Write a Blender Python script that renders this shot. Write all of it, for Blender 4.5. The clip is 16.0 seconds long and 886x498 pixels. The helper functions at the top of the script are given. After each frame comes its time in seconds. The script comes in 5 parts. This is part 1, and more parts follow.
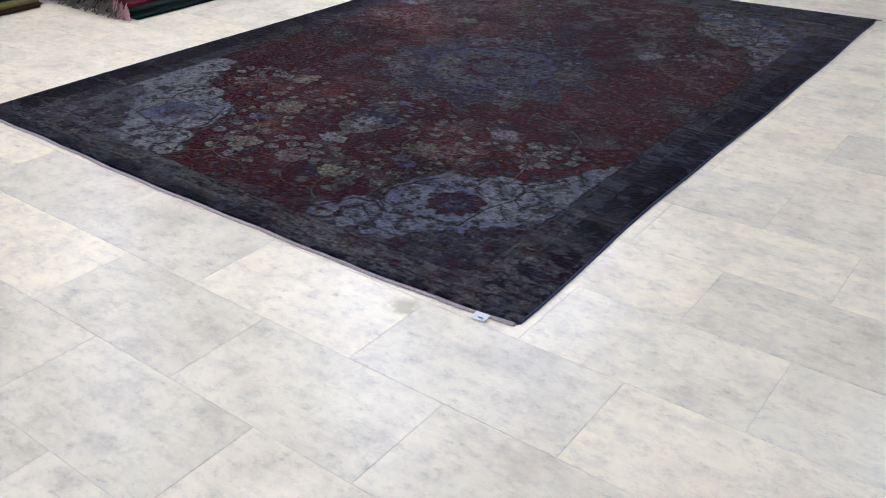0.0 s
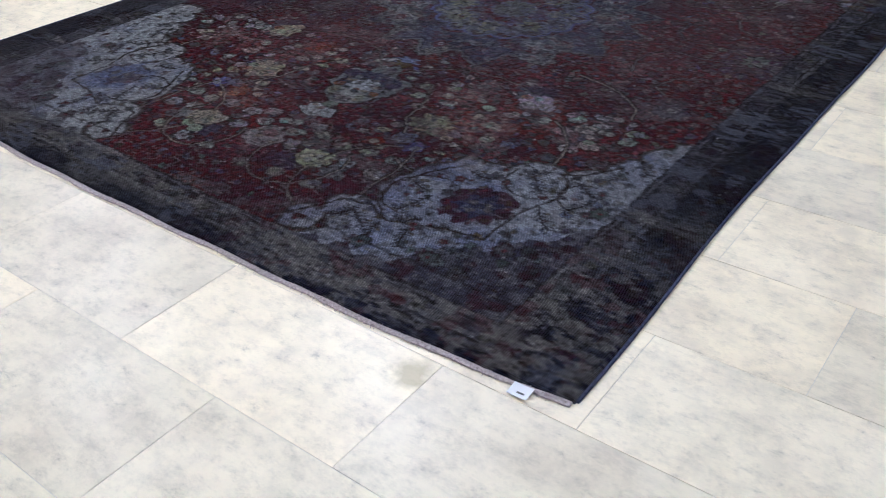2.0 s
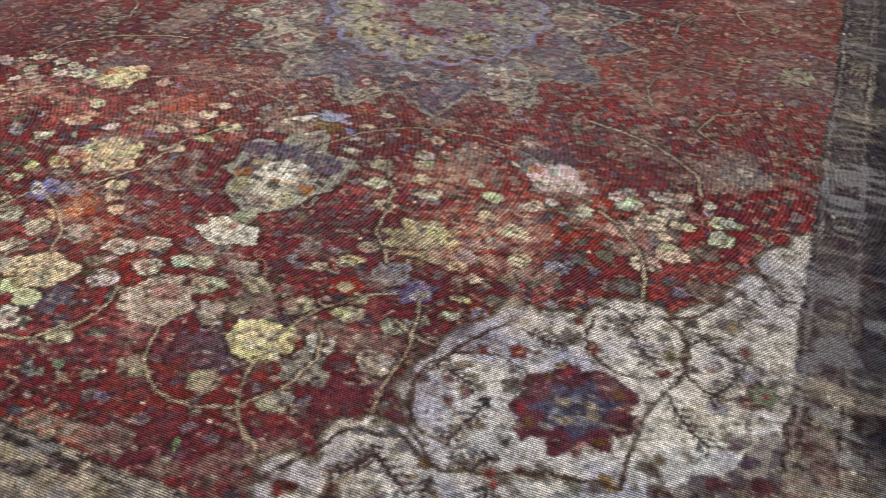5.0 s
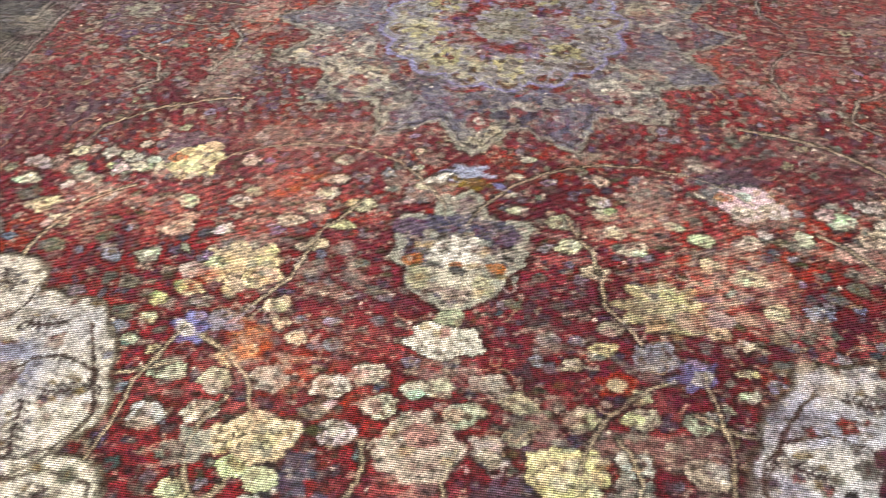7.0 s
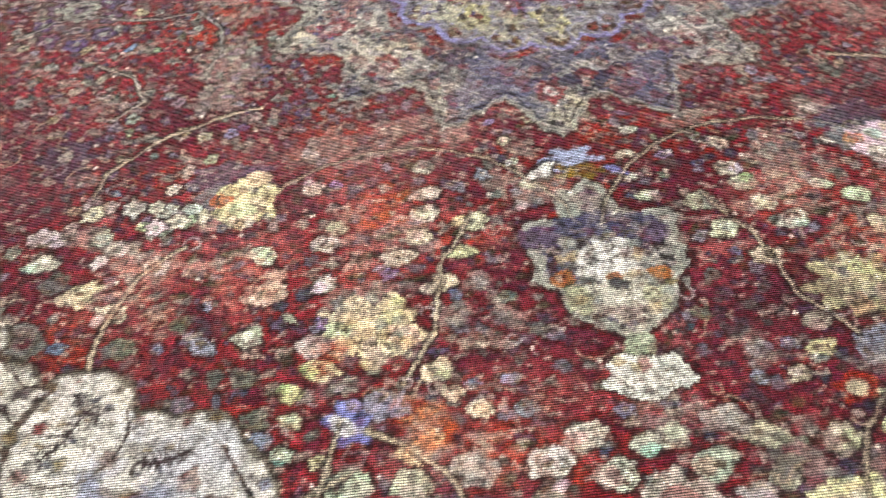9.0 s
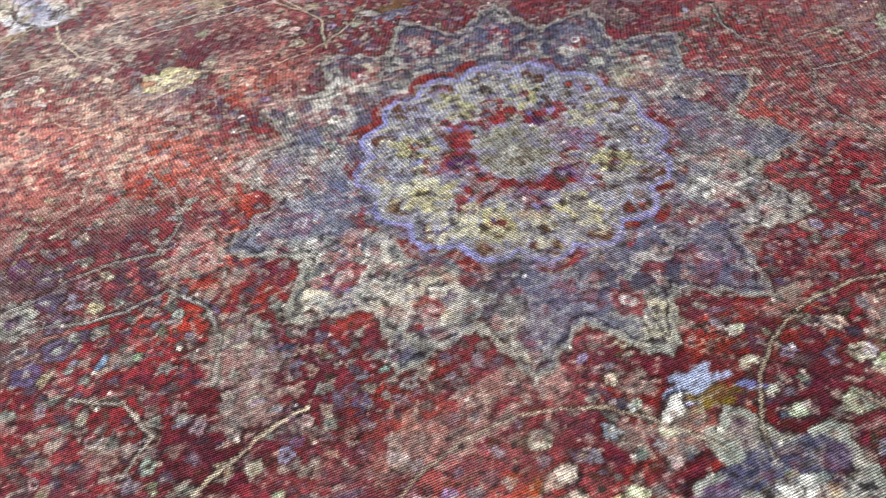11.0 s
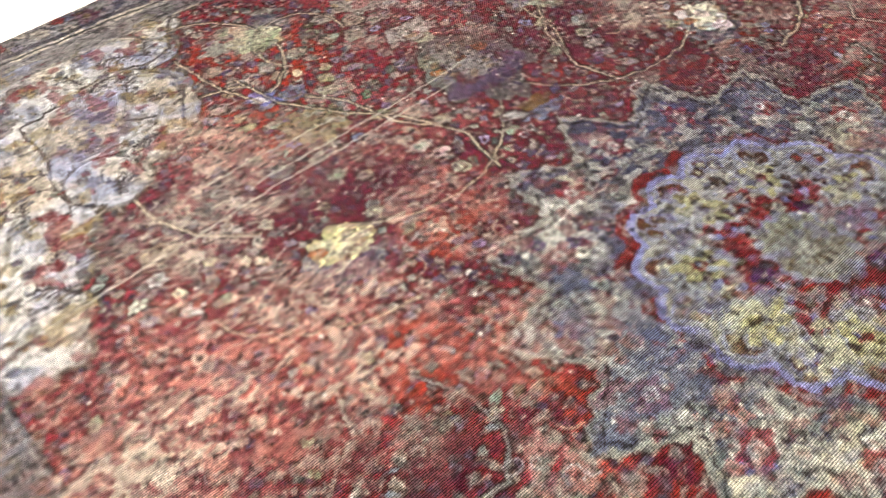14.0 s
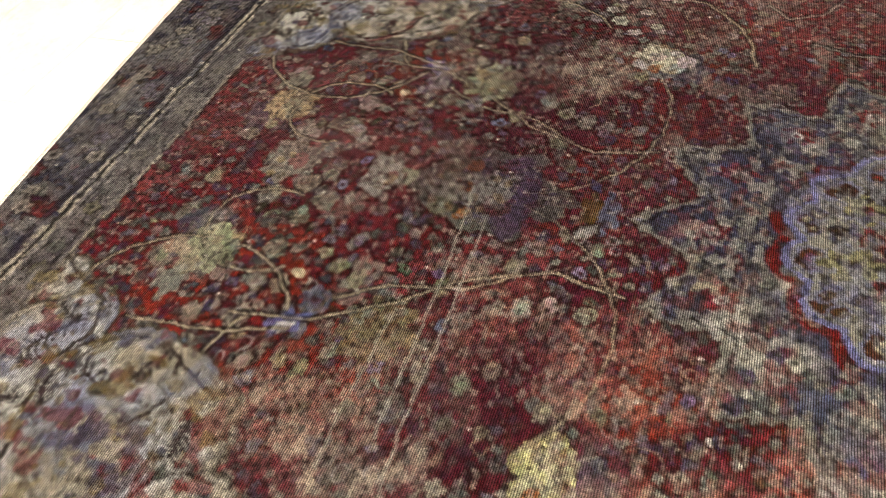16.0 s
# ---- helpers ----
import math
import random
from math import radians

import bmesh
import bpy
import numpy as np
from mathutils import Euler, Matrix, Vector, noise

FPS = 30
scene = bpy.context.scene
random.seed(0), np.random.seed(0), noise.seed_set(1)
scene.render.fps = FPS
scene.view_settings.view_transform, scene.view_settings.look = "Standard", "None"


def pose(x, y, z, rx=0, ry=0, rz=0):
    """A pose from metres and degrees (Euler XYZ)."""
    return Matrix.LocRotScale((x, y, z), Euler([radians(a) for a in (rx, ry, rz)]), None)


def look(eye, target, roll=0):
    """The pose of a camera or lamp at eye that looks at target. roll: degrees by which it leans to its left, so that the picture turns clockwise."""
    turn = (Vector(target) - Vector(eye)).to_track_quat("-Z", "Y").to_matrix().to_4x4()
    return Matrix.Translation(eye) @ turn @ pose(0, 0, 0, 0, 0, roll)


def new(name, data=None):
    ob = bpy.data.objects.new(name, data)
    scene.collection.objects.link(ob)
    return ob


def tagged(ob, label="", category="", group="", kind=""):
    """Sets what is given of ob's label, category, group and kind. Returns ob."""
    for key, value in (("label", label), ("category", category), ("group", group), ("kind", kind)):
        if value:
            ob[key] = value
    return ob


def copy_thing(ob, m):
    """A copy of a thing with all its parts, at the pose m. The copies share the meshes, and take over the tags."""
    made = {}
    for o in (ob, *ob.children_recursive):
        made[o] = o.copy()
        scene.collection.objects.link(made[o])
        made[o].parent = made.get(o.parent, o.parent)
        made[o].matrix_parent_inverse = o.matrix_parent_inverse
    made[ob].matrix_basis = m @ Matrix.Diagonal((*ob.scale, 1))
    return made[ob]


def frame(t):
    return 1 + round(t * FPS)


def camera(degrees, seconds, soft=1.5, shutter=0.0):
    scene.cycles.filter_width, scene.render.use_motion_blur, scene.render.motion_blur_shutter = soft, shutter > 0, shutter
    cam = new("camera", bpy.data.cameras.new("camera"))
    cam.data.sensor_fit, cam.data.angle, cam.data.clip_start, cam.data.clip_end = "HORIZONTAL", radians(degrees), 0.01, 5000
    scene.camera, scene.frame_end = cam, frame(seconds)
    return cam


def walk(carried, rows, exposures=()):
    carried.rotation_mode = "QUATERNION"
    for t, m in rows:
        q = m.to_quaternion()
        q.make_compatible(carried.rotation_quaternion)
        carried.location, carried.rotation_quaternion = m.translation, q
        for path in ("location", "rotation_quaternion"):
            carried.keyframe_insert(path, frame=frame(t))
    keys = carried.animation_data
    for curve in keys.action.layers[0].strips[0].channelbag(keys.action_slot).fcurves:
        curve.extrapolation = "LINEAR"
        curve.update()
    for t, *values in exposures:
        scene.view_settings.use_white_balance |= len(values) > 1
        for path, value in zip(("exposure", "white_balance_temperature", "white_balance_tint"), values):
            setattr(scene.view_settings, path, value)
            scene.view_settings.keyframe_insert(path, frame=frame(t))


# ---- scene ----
cam = camera(53.7, 16.0, soft=0.8, shutter=0.12)
PATH = [
    (0, (2.388, -3.412, 1.361), (1.443, -2.210, 0.488), -0.6),
    (0.5, (2.327, -3.159, 1.315), (1.410, -1.993, 0.368), 0.7),
    (1, (2.240, -3.044, 1.267), (1.341, -1.916, 0.257), 0.7),
    (1.5, (2.050, -2.920, 1.213), (1.150, -1.791, 0.207), -1.1),
    (2, (1.907, -2.827, 1.187), (0.989, -1.699, 0.196), -2.2),
    (2.5, (1.786, -2.666, 1.151), (0.846, -1.545, 0.172), -2.3),
    (3, (1.638, -2.482, 1.107), (0.722, -1.368, 0.098), -0.6),
    (3.2, (1.594, -2.451, 1.096), (0.699, -1.337, 0.069), 0.1),
    (5.3, (0.807, -2.145, 1.066), (0.330, -0.875, -0.055), -0.3),
    (5.5, (0.739, -2.106, 1.067), (0.276, -0.853, -0.078), -0.9),
    (6, (0.575, -2.072, 1.059), (0.142, -0.847, -0.129), -2.1),
    (6.5, (0.356, -2.094, 1.087), (0.048, -0.820, -0.087), -1.1),
    (7, (0.201, -2.076, 1.112), (-0.035, -0.791, -0.067), -2.2),
    (7.5, (0.055, -1.970, 1.076), (-0.139, -0.728, -0.156), -2.5),
    (8, (-0.060, -1.850, 1.041), (-0.186, -0.677, -0.265), -3.7),
    (8.5, (-0.150, -1.800, 1.047), (-0.201, -0.659, -0.292), -4.1),
    (9, (-0.306, -1.771, 1.107), (-0.244, -0.619, -0.222), -3.6),
    (9.5, (-0.439, -1.724, 1.155), (-0.292, -0.523, -0.122), -3.7),
    (10, (-0.475, -1.563, 1.167), (-0.268, -0.356, -0.097), -5.3),
    (10.2, (-0.482, -1.479, 1.165), (-0.245, -0.283, -0.105), -6.0),
    (12.3, (-0.944, -1.043, 1.118), (-0.246, 0.054, -0.068), -0.9),
    (12.5, (-0.962, -0.996, 1.114), (-0.259, 0.089, -0.080), -0.9),
    (13, (-1.009, -0.766, 1.093), (-0.318, 0.287, -0.136), -1.0),
    (13.5, (-1.074, -0.591, 1.093), (-0.371, 0.441, -0.147), -1.8),
    (14, (-1.213, -0.412, 1.139), (-0.395, 0.550, -0.088), -3.5),
    (14.5, (-1.293, -0.263, 1.172), (-0.326, 0.587, -0.028), -2.3),
    (15, (-1.261, -0.036, 1.155), (-0.224, 0.737, -0.038), -4.2),
    (15.5, (-1.232, 0.203, 1.130), (-0.142, 0.896, -0.065), -5.5),
    (16, (-1.266, 0.452, 1.145), (-0.094, 0.948, -0.071), -6.2),
]
EXPOSURES = [
    (0.0, 0.08, 4450, 19), (0.5, 0.1, 4450, 19), (1.0, -0.04, 4420, 18), (1.5, 0.04, 4420, 18), (2.5, 0.2, 4450, 18), (3.0, 0.04, 4380, 19), (3.2, 0.14, 4400, 19), (4.2, 1.2, 5200, 14), (5.3, 2.25, 5900, 11), (6.0, 2.4, 5950, 11),
    (6.5, 2.66, 5950, 11), (8.0, 2.5, 5850, 11), (9.0, 2.62, 5600, 12), (9.5, 2.74, 5350, 12), (10.2, 2.78, 5100, 12), (12.5, 2.33, 5750, 11), (13.0, 2.55, 5750, 11), (14.0, 2.68, 5700, 11), (14.5, 2.35, 5950, 11), (15.0, 2.3, 6050, 10), (15.4, 1.85, 6150, 10), (16.0, 1.75, 6200, 10),
]
walk(cam, [(t, look(eye, target, roll)) for t, eye, target, roll in PATH], EXPOSURES)
import functools

# ---- light: a closed shop hall with ceiling panels ----
world = bpy.data.worlds.new("world")
scene.world = world
world.use_nodes = True
world.node_tree.nodes["Background"].inputs[0].default_value = (0.9, 0.95, 1.0, 1)
world.node_tree.nodes["Background"].inputs[1].default_value = 0.05

ROOM = (-8.0, 6.0, -6.5, 7.5, 2.9)  # x0, x1, y0, y1, height
# the first two are shifted from their mirrored spots to rebalance light on the rug
PANELS = [(-0.75, 1.55), (2.35, 1.15), (-0.8, 2.9), (-2.6, 2.0), (0.5, -1.7), (2.3, -1.6), (-2.8, 4.8), (2.2, -4.2), (-0.6, -4.4)]
# the one at (-2.1, 1.0) is added, unseen, to brighten the rug's left side
WARM_PANELS = [(-0.9, 0.1), (-2.1, 1.0), (-2.7, -0.9), (-1.0, -2.6), (-4.6, 0.4), (-3.2, -3.6)]


# ---- materials ----
def nodes_of(name, rough=0.6, spec=0.5, metallic=0.0):
    m = bpy.data.materials.new(name)
    m.use_nodes = True
    b = m.node_tree.nodes["Principled BSDF"]
    b.inputs["Roughness"].default_value = rough
    b.inputs["Specular IOR Level"].default_value = spec
    b.inputs["Metallic"].default_value = metallic
    return m, m.node_tree.nodes, m.node_tree.links, b


def noise_node(n, l, scale, detail=6.0, rough=0.6, source="Object", stretch=None, w=None):
    tc = n.new("ShaderNodeTexCoord")
    out = tc.outputs[source]
    if stretch:
        mp = n.new("ShaderNodeMapping")
        mp.inputs["Scale"].default_value = stretch
        l.new(out, mp.inputs[0])
        out = mp.outputs[0]
    t = n.new("ShaderNodeTexNoise")
    t.inputs["Scale"].default_value = scale
    t.inputs["Detail"].default_value = detail
    t.inputs["Roughness"].default_value = rough
    if w is not None:  # each piece takes its own stretch of the pattern
        away = n.new("ShaderNodeCombineXYZ")
        l.new(w, away.inputs[0])
        l.new(w, away.inputs[2])
        add = n.new("ShaderNodeVectorMath")
        l.new(out, add.inputs[0])
        l.new(away.outputs[0], add.inputs[1])
        out = add.outputs[0]
    l.new(out, t.inputs["Vector"])
    return t.outputs["Fac"]


def ramp(n, l, fac, stops):
    r = n.new("ShaderNodeValToRGB")
    while len(r.color_ramp.elements) < len(stops):
        r.color_ramp.elements.new(0.5)
    for e, (p, c) in zip(r.color_ramp.elements, stops):
        e.position = p
        e.color = (*c, 1) if len(c) == 3 else c
    l.new(fac, r.inputs[0])
    return r.outputs[0]


def mix(n, l, a, b, fac, mode="MIX"):
    m = n.new("ShaderNodeMix")
    m.data_type, m.blend_type = "RGBA", mode
    for sock, v in ((m.inputs[6], a), (m.inputs[7], b), (m.inputs[0], fac)):
        if isinstance(v, (int, float)):
            sock.default_value = v
        elif isinstance(v, tuple):
            sock.default_value = (*v, 1)
        else:
            l.new(v, sock)
    return m.outputs[2]


def bump(n, l, b, height, strength, distance):
    k = n.new("ShaderNodeBump")
    k.inputs["Strength"].default_value = strength
    k.inputs["Distance"].default_value = distance
    l.new(height, k.inputs["Height"])
    l.new(k.outputs[0], b.inputs["Normal"])


def marble(name, stained=False, flecked=1.0):
    m, n, l, b = nodes_of(name, 0.30, 0.38)
    info = n.new("ShaderNodeObjectInfo")
    geo = n.new("ShaderNodeNewGeometry")
    seed = n.new("ShaderNodeMath")
    seed.operation = "MULTIPLY_ADD"
    l.new(info.outputs["Random"], seed.inputs[0])
    seed.inputs[1].default_value = 37.0
    island = n.new("ShaderNodeMath")
    island.operation = "MULTIPLY"
    l.new(geo.outputs["Random Per Island"], island.inputs[0])
    island.inputs[1].default_value = 53.0
    l.new(island.outputs[0], seed.inputs[2])
    w = seed.outputs[0]
    cloud = noise_node(n, l, 3.5, 8, 0.62, w=w)
    fleck = noise_node(n, l, 34, 8, 0.78, stretch=(0.6, 1.0, 1.0), w=w)
    vein = noise_node(n, l, 7, 10, 0.74, stretch=(0.6, 1.7, 1.0), w=w)
    blotch = noise_node(n, l, 11, 6, 0.68, w=w)
    base = ramp(n, l, cloud, [(0.32, (0.78, 0.69, 0.51)), (0.48, (0.91, 0.815, 0.60)), (0.66, (0.96, 0.865, 0.64))])
    dark = ramp(n, l, fleck, [(0.30, (0.55, 0.55, 0.55)), (0.40, (0.86, 0.86, 0.86)), (0.52, (1, 1, 1))])
    c = mix(n, l, base, dark, 0.85, "MULTIPLY")
    c = mix(n, l, c, ramp(n, l, vein, [(0.33, (0.60, 0.605, 0.62)), (0.43, (0.86, 0.862, 0.87)), (0.54, (1, 1, 1))]), 0.36 * flecked, "MULTIPLY")
    grey = ramp(n, l, blotch, [(0.34, (0.74, 0.745, 0.76)), (0.46, (0.91, 0.91, 0.915)), (0.56, (1, 1, 1))])
    c = mix(n, l, c, grey, 0.55, "MULTIPLY")
    tone = n.new("ShaderNodeTexWhiteNoise")
    tone.noise_dimensions = "1D"
    l.new(w, tone.inputs["W"])
    tint = ramp(n, l, tone.outputs["Value"], [(0.0, (0.82, 0.82, 0.82)), (0.15, (0.90, 0.90, 0.89)), (0.3, (0.97, 0.965, 0.94)), (0.6, (1.0, 0.99, 0.955)), (1.0, (1.0, 0.985, 0.93))])
    c = mix(n, l, c, tint, 1.0, "MULTIPLY")
    if flecked > 1:
        c = mix(n, l, c, (0.86, 0.865, 0.87), 1.0, "MULTIPLY")
    if stained:  # a yellow rust mark by the rug's near end
        dist = n.new("ShaderNodeVectorMath")
        dist.operation = "DISTANCE"
        l.new(geo.outputs["Position"], dist.inputs[0])
        dist.inputs[1].default_value = STAIN
        wob = n.new("ShaderNodeMath")
        wob.operation = "MULTIPLY_ADD"
        l.new(noise_node(n, l, 14, 4, 0.6), wob.inputs[0])
        wob.inputs[1].default_value = 0.10
        l.new(dist.outputs["Value"], wob.inputs[2])
        spot = ramp(n, l, wob.outputs[0], [(0.075, (0.7, 0.7, 0.7)), (0.105, (0, 0, 0))])
        c = mix(n, l, c, (0.42, 0.36, 0.17), spot)
    l.new(c, b.inputs["Base Color"])
    return m


def pile_material():
    m, n, l, b = nodes_of("worn_wool_pile", 0.45, 0.02)
    a = n.new("ShaderNodeAttribute")
    a.attribute_name = "dye"
    tc = n.new("ShaderNodeTexCoord")

    def ridges(direction, scale, distortion):
        wv = n.new("ShaderNodeTexWave")
        wv.bands_direction = direction
        wv.inputs["Scale"].default_value = scale
        wv.inputs["Distortion"].default_value = distortion
        wv.inputs["Detail"].default_value = 2.0
        wv.inputs["Detail Scale"].default_value = 0.5
        l.new(tc.outputs["Object"], wv.inputs[0])
        return wv.outputs["Fac"]

    weft, warp = ridges("Y", 80.0, 1.6), ridges("X", 105.0, 1.6)  # rows 4 mm apart, warps 3 mm apart
    knots = noise_node(n, l, 330, 3, 0.75)
    tuft = noise_node(n, l, 85, 4, 0.7, stretch=(0.7, 1.5, 1.0))
    patch = noise_node(n, l, 2.6, 4, 0.6)
    stripe = ramp(n, l, weft, [(0.0, (0.16, 0.15, 0.15)), (0.40, (0.95, 0.95, 0.95)), (1.0, (1.4, 1.4, 1.38))])
    amount = ramp(n, l, patch, [(0.36, (0.5, 0.5, 0.5)), (0.6, (1, 1, 1))])
    c = mix(n, l, a.outputs["Color"], stripe, amount, "MULTIPLY")
    c = mix(n, l, c, ramp(n, l, warp, [(0.0, (0.55, 0.55, 0.55)), (0.5, (1.1, 1.1, 1.1))]), 0.45, "MULTIPLY")
    c = mix(n, l, c, ramp(n, l, knots, [(0.28, (0.35, 0.35, 0.36)), (0.5, (1, 1, 1)), (0.72, (1.7, 1.7, 1.68))]), 0.9, "MULTIPLY")
    c = mix(n, l, c, ramp(n, l, tuft, [(0.3, (0.45, 0.45, 0.46)), (0.5, (1, 1, 1)), (0.68, (1.4, 1.4, 1.38))]), 0.85, "MULTIPLY")
    l.new(c, b.inputs["Base Color"])
    h = mix(n, l, weft, knots, 0.5)
    h = mix(n, l, h, tuft, 0.4)
    bump(n, l, b, h, 0.9, 0.003)
    return m


def fibre(name, col, col2, scale=120.0, rough=0.85):
    m, n, l, b = nodes_of(name, rough, 0.25)
    f = noise_node(n, l, scale, 5, 0.7)
    l.new(ramp(n, l, f, [(0.3, col), (0.7, col2)]), b.inputs["Base Color"])
    bump(n, l, b, f, 0.6, 0.002)
    return m


def plain(name, col, rough=0.6, var=0.06, scale=4.0):
    m, n, l, b = nodes_of(name, rough, 0.4)
    f = noise_node(n, l, scale, 6, 0.6)
    l.new(ramp(n, l, f, [(0.3, tuple(v * (1 - var) for v in col)), (0.7, col)]), b.inputs["Base Color"])
    bump(n, l, b, f, 0.1, 0.002)
    return m


def glow(name, col, power):
    m, n, l, b = nodes_of(name, 0.5, 0.3)
    b.inputs["Base Color"].default_value = (*col, 1)
    b.inputs["Emission Color"].default_value = (*col, 1)
    b.inputs["Emission Strength"].default_value = power
    return m


STAIN = (1.03, -1.86, 0.0)
MARBLE = marble("polished_white_marble")
STAINED = marble("stained_white_marble", True)
GREY_MARBLE = marble("grey_flecked_marble", False, 1.4)
PILE = pile_material()
GROUT = plain("pale_joint", (0.62, 0.585, 0.51), 0.8)
PLASTER = plain("white_plaster", (0.78, 0.77, 0.74), 0.85)
FRINGE = fibre("pale_cotton_kilim_end", (0.20, 0.16, 0.16), (0.60, 0.53, 0.48), 160.0)
BINDING = fibre("navy_wool_binding", (0.012, 0.014, 0.032), (0.075, 0.08, 0.13), 160.0)
PAPER = plain("white_paper", (0.8, 0.8, 0.8), 0.6, 0.03)
INK = plain("grey_print", (0.12, 0.12, 0.12), 0.6)


# ---- helpers for meshes ----
def finish(name, bm, material, parent=None, label="", smooth=False):
    me = bpy.data.meshes.new(name)
    bm.to_mesh(me)
    bm.free()
    me.materials.append(material)
    if smooth:
        me.polygons.foreach_set("use_smooth", [True] * len(me.polygons))
    ob = new(name, me)
    ob.parent = parent
    if label:
        tagged(ob, label)
    return ob


part = finish


def box_bm(x0, x1, y0, y1, z0, z1, bevel=0.0, bm=None):
    bm = bm or bmesh.new()
    g = bmesh.ops.create_cube(bm, size=1.0)
    bmesh.ops.scale(bm, vec=(x1 - x0, y1 - y0, z1 - z0), verts=g["verts"])
    bmesh.ops.translate(bm, vec=((x0 + x1) / 2, (y0 + y1) / 2, (z0 + z1) / 2), verts=g["verts"])
    if bevel:
        bmesh.ops.bevel(bm, geom=[e for e in bm.edges if e.verts[0] in g["verts"]], offset=bevel, segments=2, affect="EDGES")
    return bm


def empty(name, at=(0, 0, 0)):
    ob = new(name)
    ob.location = at
    return ob


# ---- the hall ----
X0, X1, Y0, Y1, H = ROOM
floor = finish("floor", box_bm(X0, X1, Y0, Y1, -0.12, -0.0013), GROUT)
tagged(floor, "white and grey veined marble tile floor, polished", "floor", kind="structure")
for nm, b in (("wall_west", (X0 - 0.2, X0, Y0 - 0.2, Y1 + 0.2)), ("wall_east", (X1, X1 + 0.2, Y0 - 0.2, Y1 + 0.2)),
              ("wall_south", (X0, X1, Y0 - 0.2, Y0)), ("wall_north", (X0, X1, Y1, Y1 + 0.2))):
    tagged(finish(nm, box_bm(*b, -0.12, H), PLASTER), "plain white plastered hall wall", "wall", kind="structure")
tagged(finish("ceiling", box_bm(X0 - 0.2, X1 + 0.2, Y0 - 0.2, Y1 + 0.2, H, H + 0.15), plain("grey_white_ceiling_paint", (0.6, 0.58, 0.55), 0.85)), "plain white ceiling", "ceiling", kind="structure")

LAMP_FRAME = plain("white_lacquered_steel", (0.75, 0.75, 0.75), 0.4)
COOL = glow("neutral_diffuser", (1.0, 0.885, 0.72), 64.0)
WARM = glow("warm_diffuser", (1.0, 0.83, 0.61), 64.0)


def ceiling_light(x, y, material, label):
    lamp = empty("ceiling_light", (x, y, H))
    bmf = box_bm(-0.19, 0.19, -0.19, -0.16, -0.05, 0)
    for q in ((-0.19, 0.19, 0.16, 0.19), (-0.19, -0.16, -0.16, 0.16), (0.16, 0.19, -0.16, 0.16)):
        box_bm(*q, -0.05, 0, bm=bmf)
    part("frame", bmf, LAMP_FRAME, lamp)
    part("diffuser", box_bm(-0.16, 0.16, -0.16, 0.16, -0.035, -0.005), material, lamp, "glowing diffuser")
    return tagged(lamp, label, "ceiling light", "ceiling lights")


for spots, material, label in ((PANELS, COOL, "square white ceiling light panel, switched on"), (WARM_PANELS, WARM, "square warm white ceiling light panel, switched on")):
    first = ceiling_light(*spots[0], material, label)
    for x, y in spots[1:]:
        copy_thing(first, pose(x, y, H))


# ---- the rug: woven design, drawn as dye on a fine net of knots ----
STEP = 0.0028
GU, GV = np.meshgrid(np.arange(-1.50, 1.42, STEP), np.arange(-1.84, 2.12, STEP))
rng = np.random.default_rng(7)


@functools.lru_cache(maxsize=24)
def fbm(scale, octaves=4, rough=0.55, stretch=1.0, seed=0):
    """Smooth random field over the net, 0 to 1; scale is the size in metres of its largest features."""
    r = np.random.default_rng(seed)
    out, amp, total = np.zeros_like(GU), 1.0, 0.0
    for _ in range(octaves):
        nx, ny = int(3.2 / (scale * stretch)) + 4, int(4.2 / scale) + 4
        g = r.random((ny, nx))
        fx, fy = (GU + 1.55) / (scale * stretch), (GV + 1.9) / scale
        ix, iy = fx.astype(int), fy.astype(int)
        tx, ty = fx - ix, fy - iy
        tx, ty = tx * tx * (3 - 2 * tx), ty * ty * (3 - 2 * ty)
        out += amp * ((g[iy, ix] * (1 - tx) + g[iy, ix + 1] * tx) * (1 - ty) + (g[iy + 1, ix] * (1 - tx) + g[iy + 1, ix + 1] * tx) * ty)
        total += amp
        amp, scale = amp * rough, scale / 2
    return out / total


def step(a, b, x):
    t = np.clip((x - a) / (b - a), 0, 1)
    return t * t * (3 - 2 * t)


WU = GU + 0.014 * (fbm(0.035, 3, seed=1) - 0.5) + 0.02 * (fbm(0.4, 2, seed=2) - 0.5)
WV = GV + 0.014 * (fbm(0.035, 3, seed=3) - 0.5) + 0.02 * (fbm(0.4, 2, seed=4) - 0.5)
DYE = np.zeros(GU.shape + (3,))
RELIEF = np.zeros_like(GU)
CREASES = ([(-1.15, 0.815), (-0.60, 0.85), (-0.08, 0.86)], [(-0.60, 0.885), (0.02, 0.905)], [(-0.68, 0.957), (-0.33, 0.951)])

RED, MAROON, ROSE, RUST = (0.074, 0.0105, 0.0150), (0.025, 0.0040, 0.0115), (0.118, 0.036, 0.040), (0.105, 0.018, 0.008)
CREAM, IVORY, STRAW = (0.235, 0.235, 0.215), (0.260, 0.265, 0.270), (0.245, 0.238, 0.175)
LILAC, SKY, SLATE, MAUVE = (0.078, 0.086, 0.200), (0.125, 0.148, 0.230), (0.033, 0.035, 0.054), (0.046, 0.034, 0.060)
NAVY, OLIVE, GREEN, DARK = (0.0092, 0.0098, 0.027), (0.036, 0.024, 0.008), (0.013, 0.027, 0.015), (0.0065, 0.0045, 0.006)
GREYGREEN, SAGE = (0.058, 0.061, 0.058), (0.115, 0.128, 0.122)
RAGGED = fbm(0.022, 3, seed=5) - 0.5


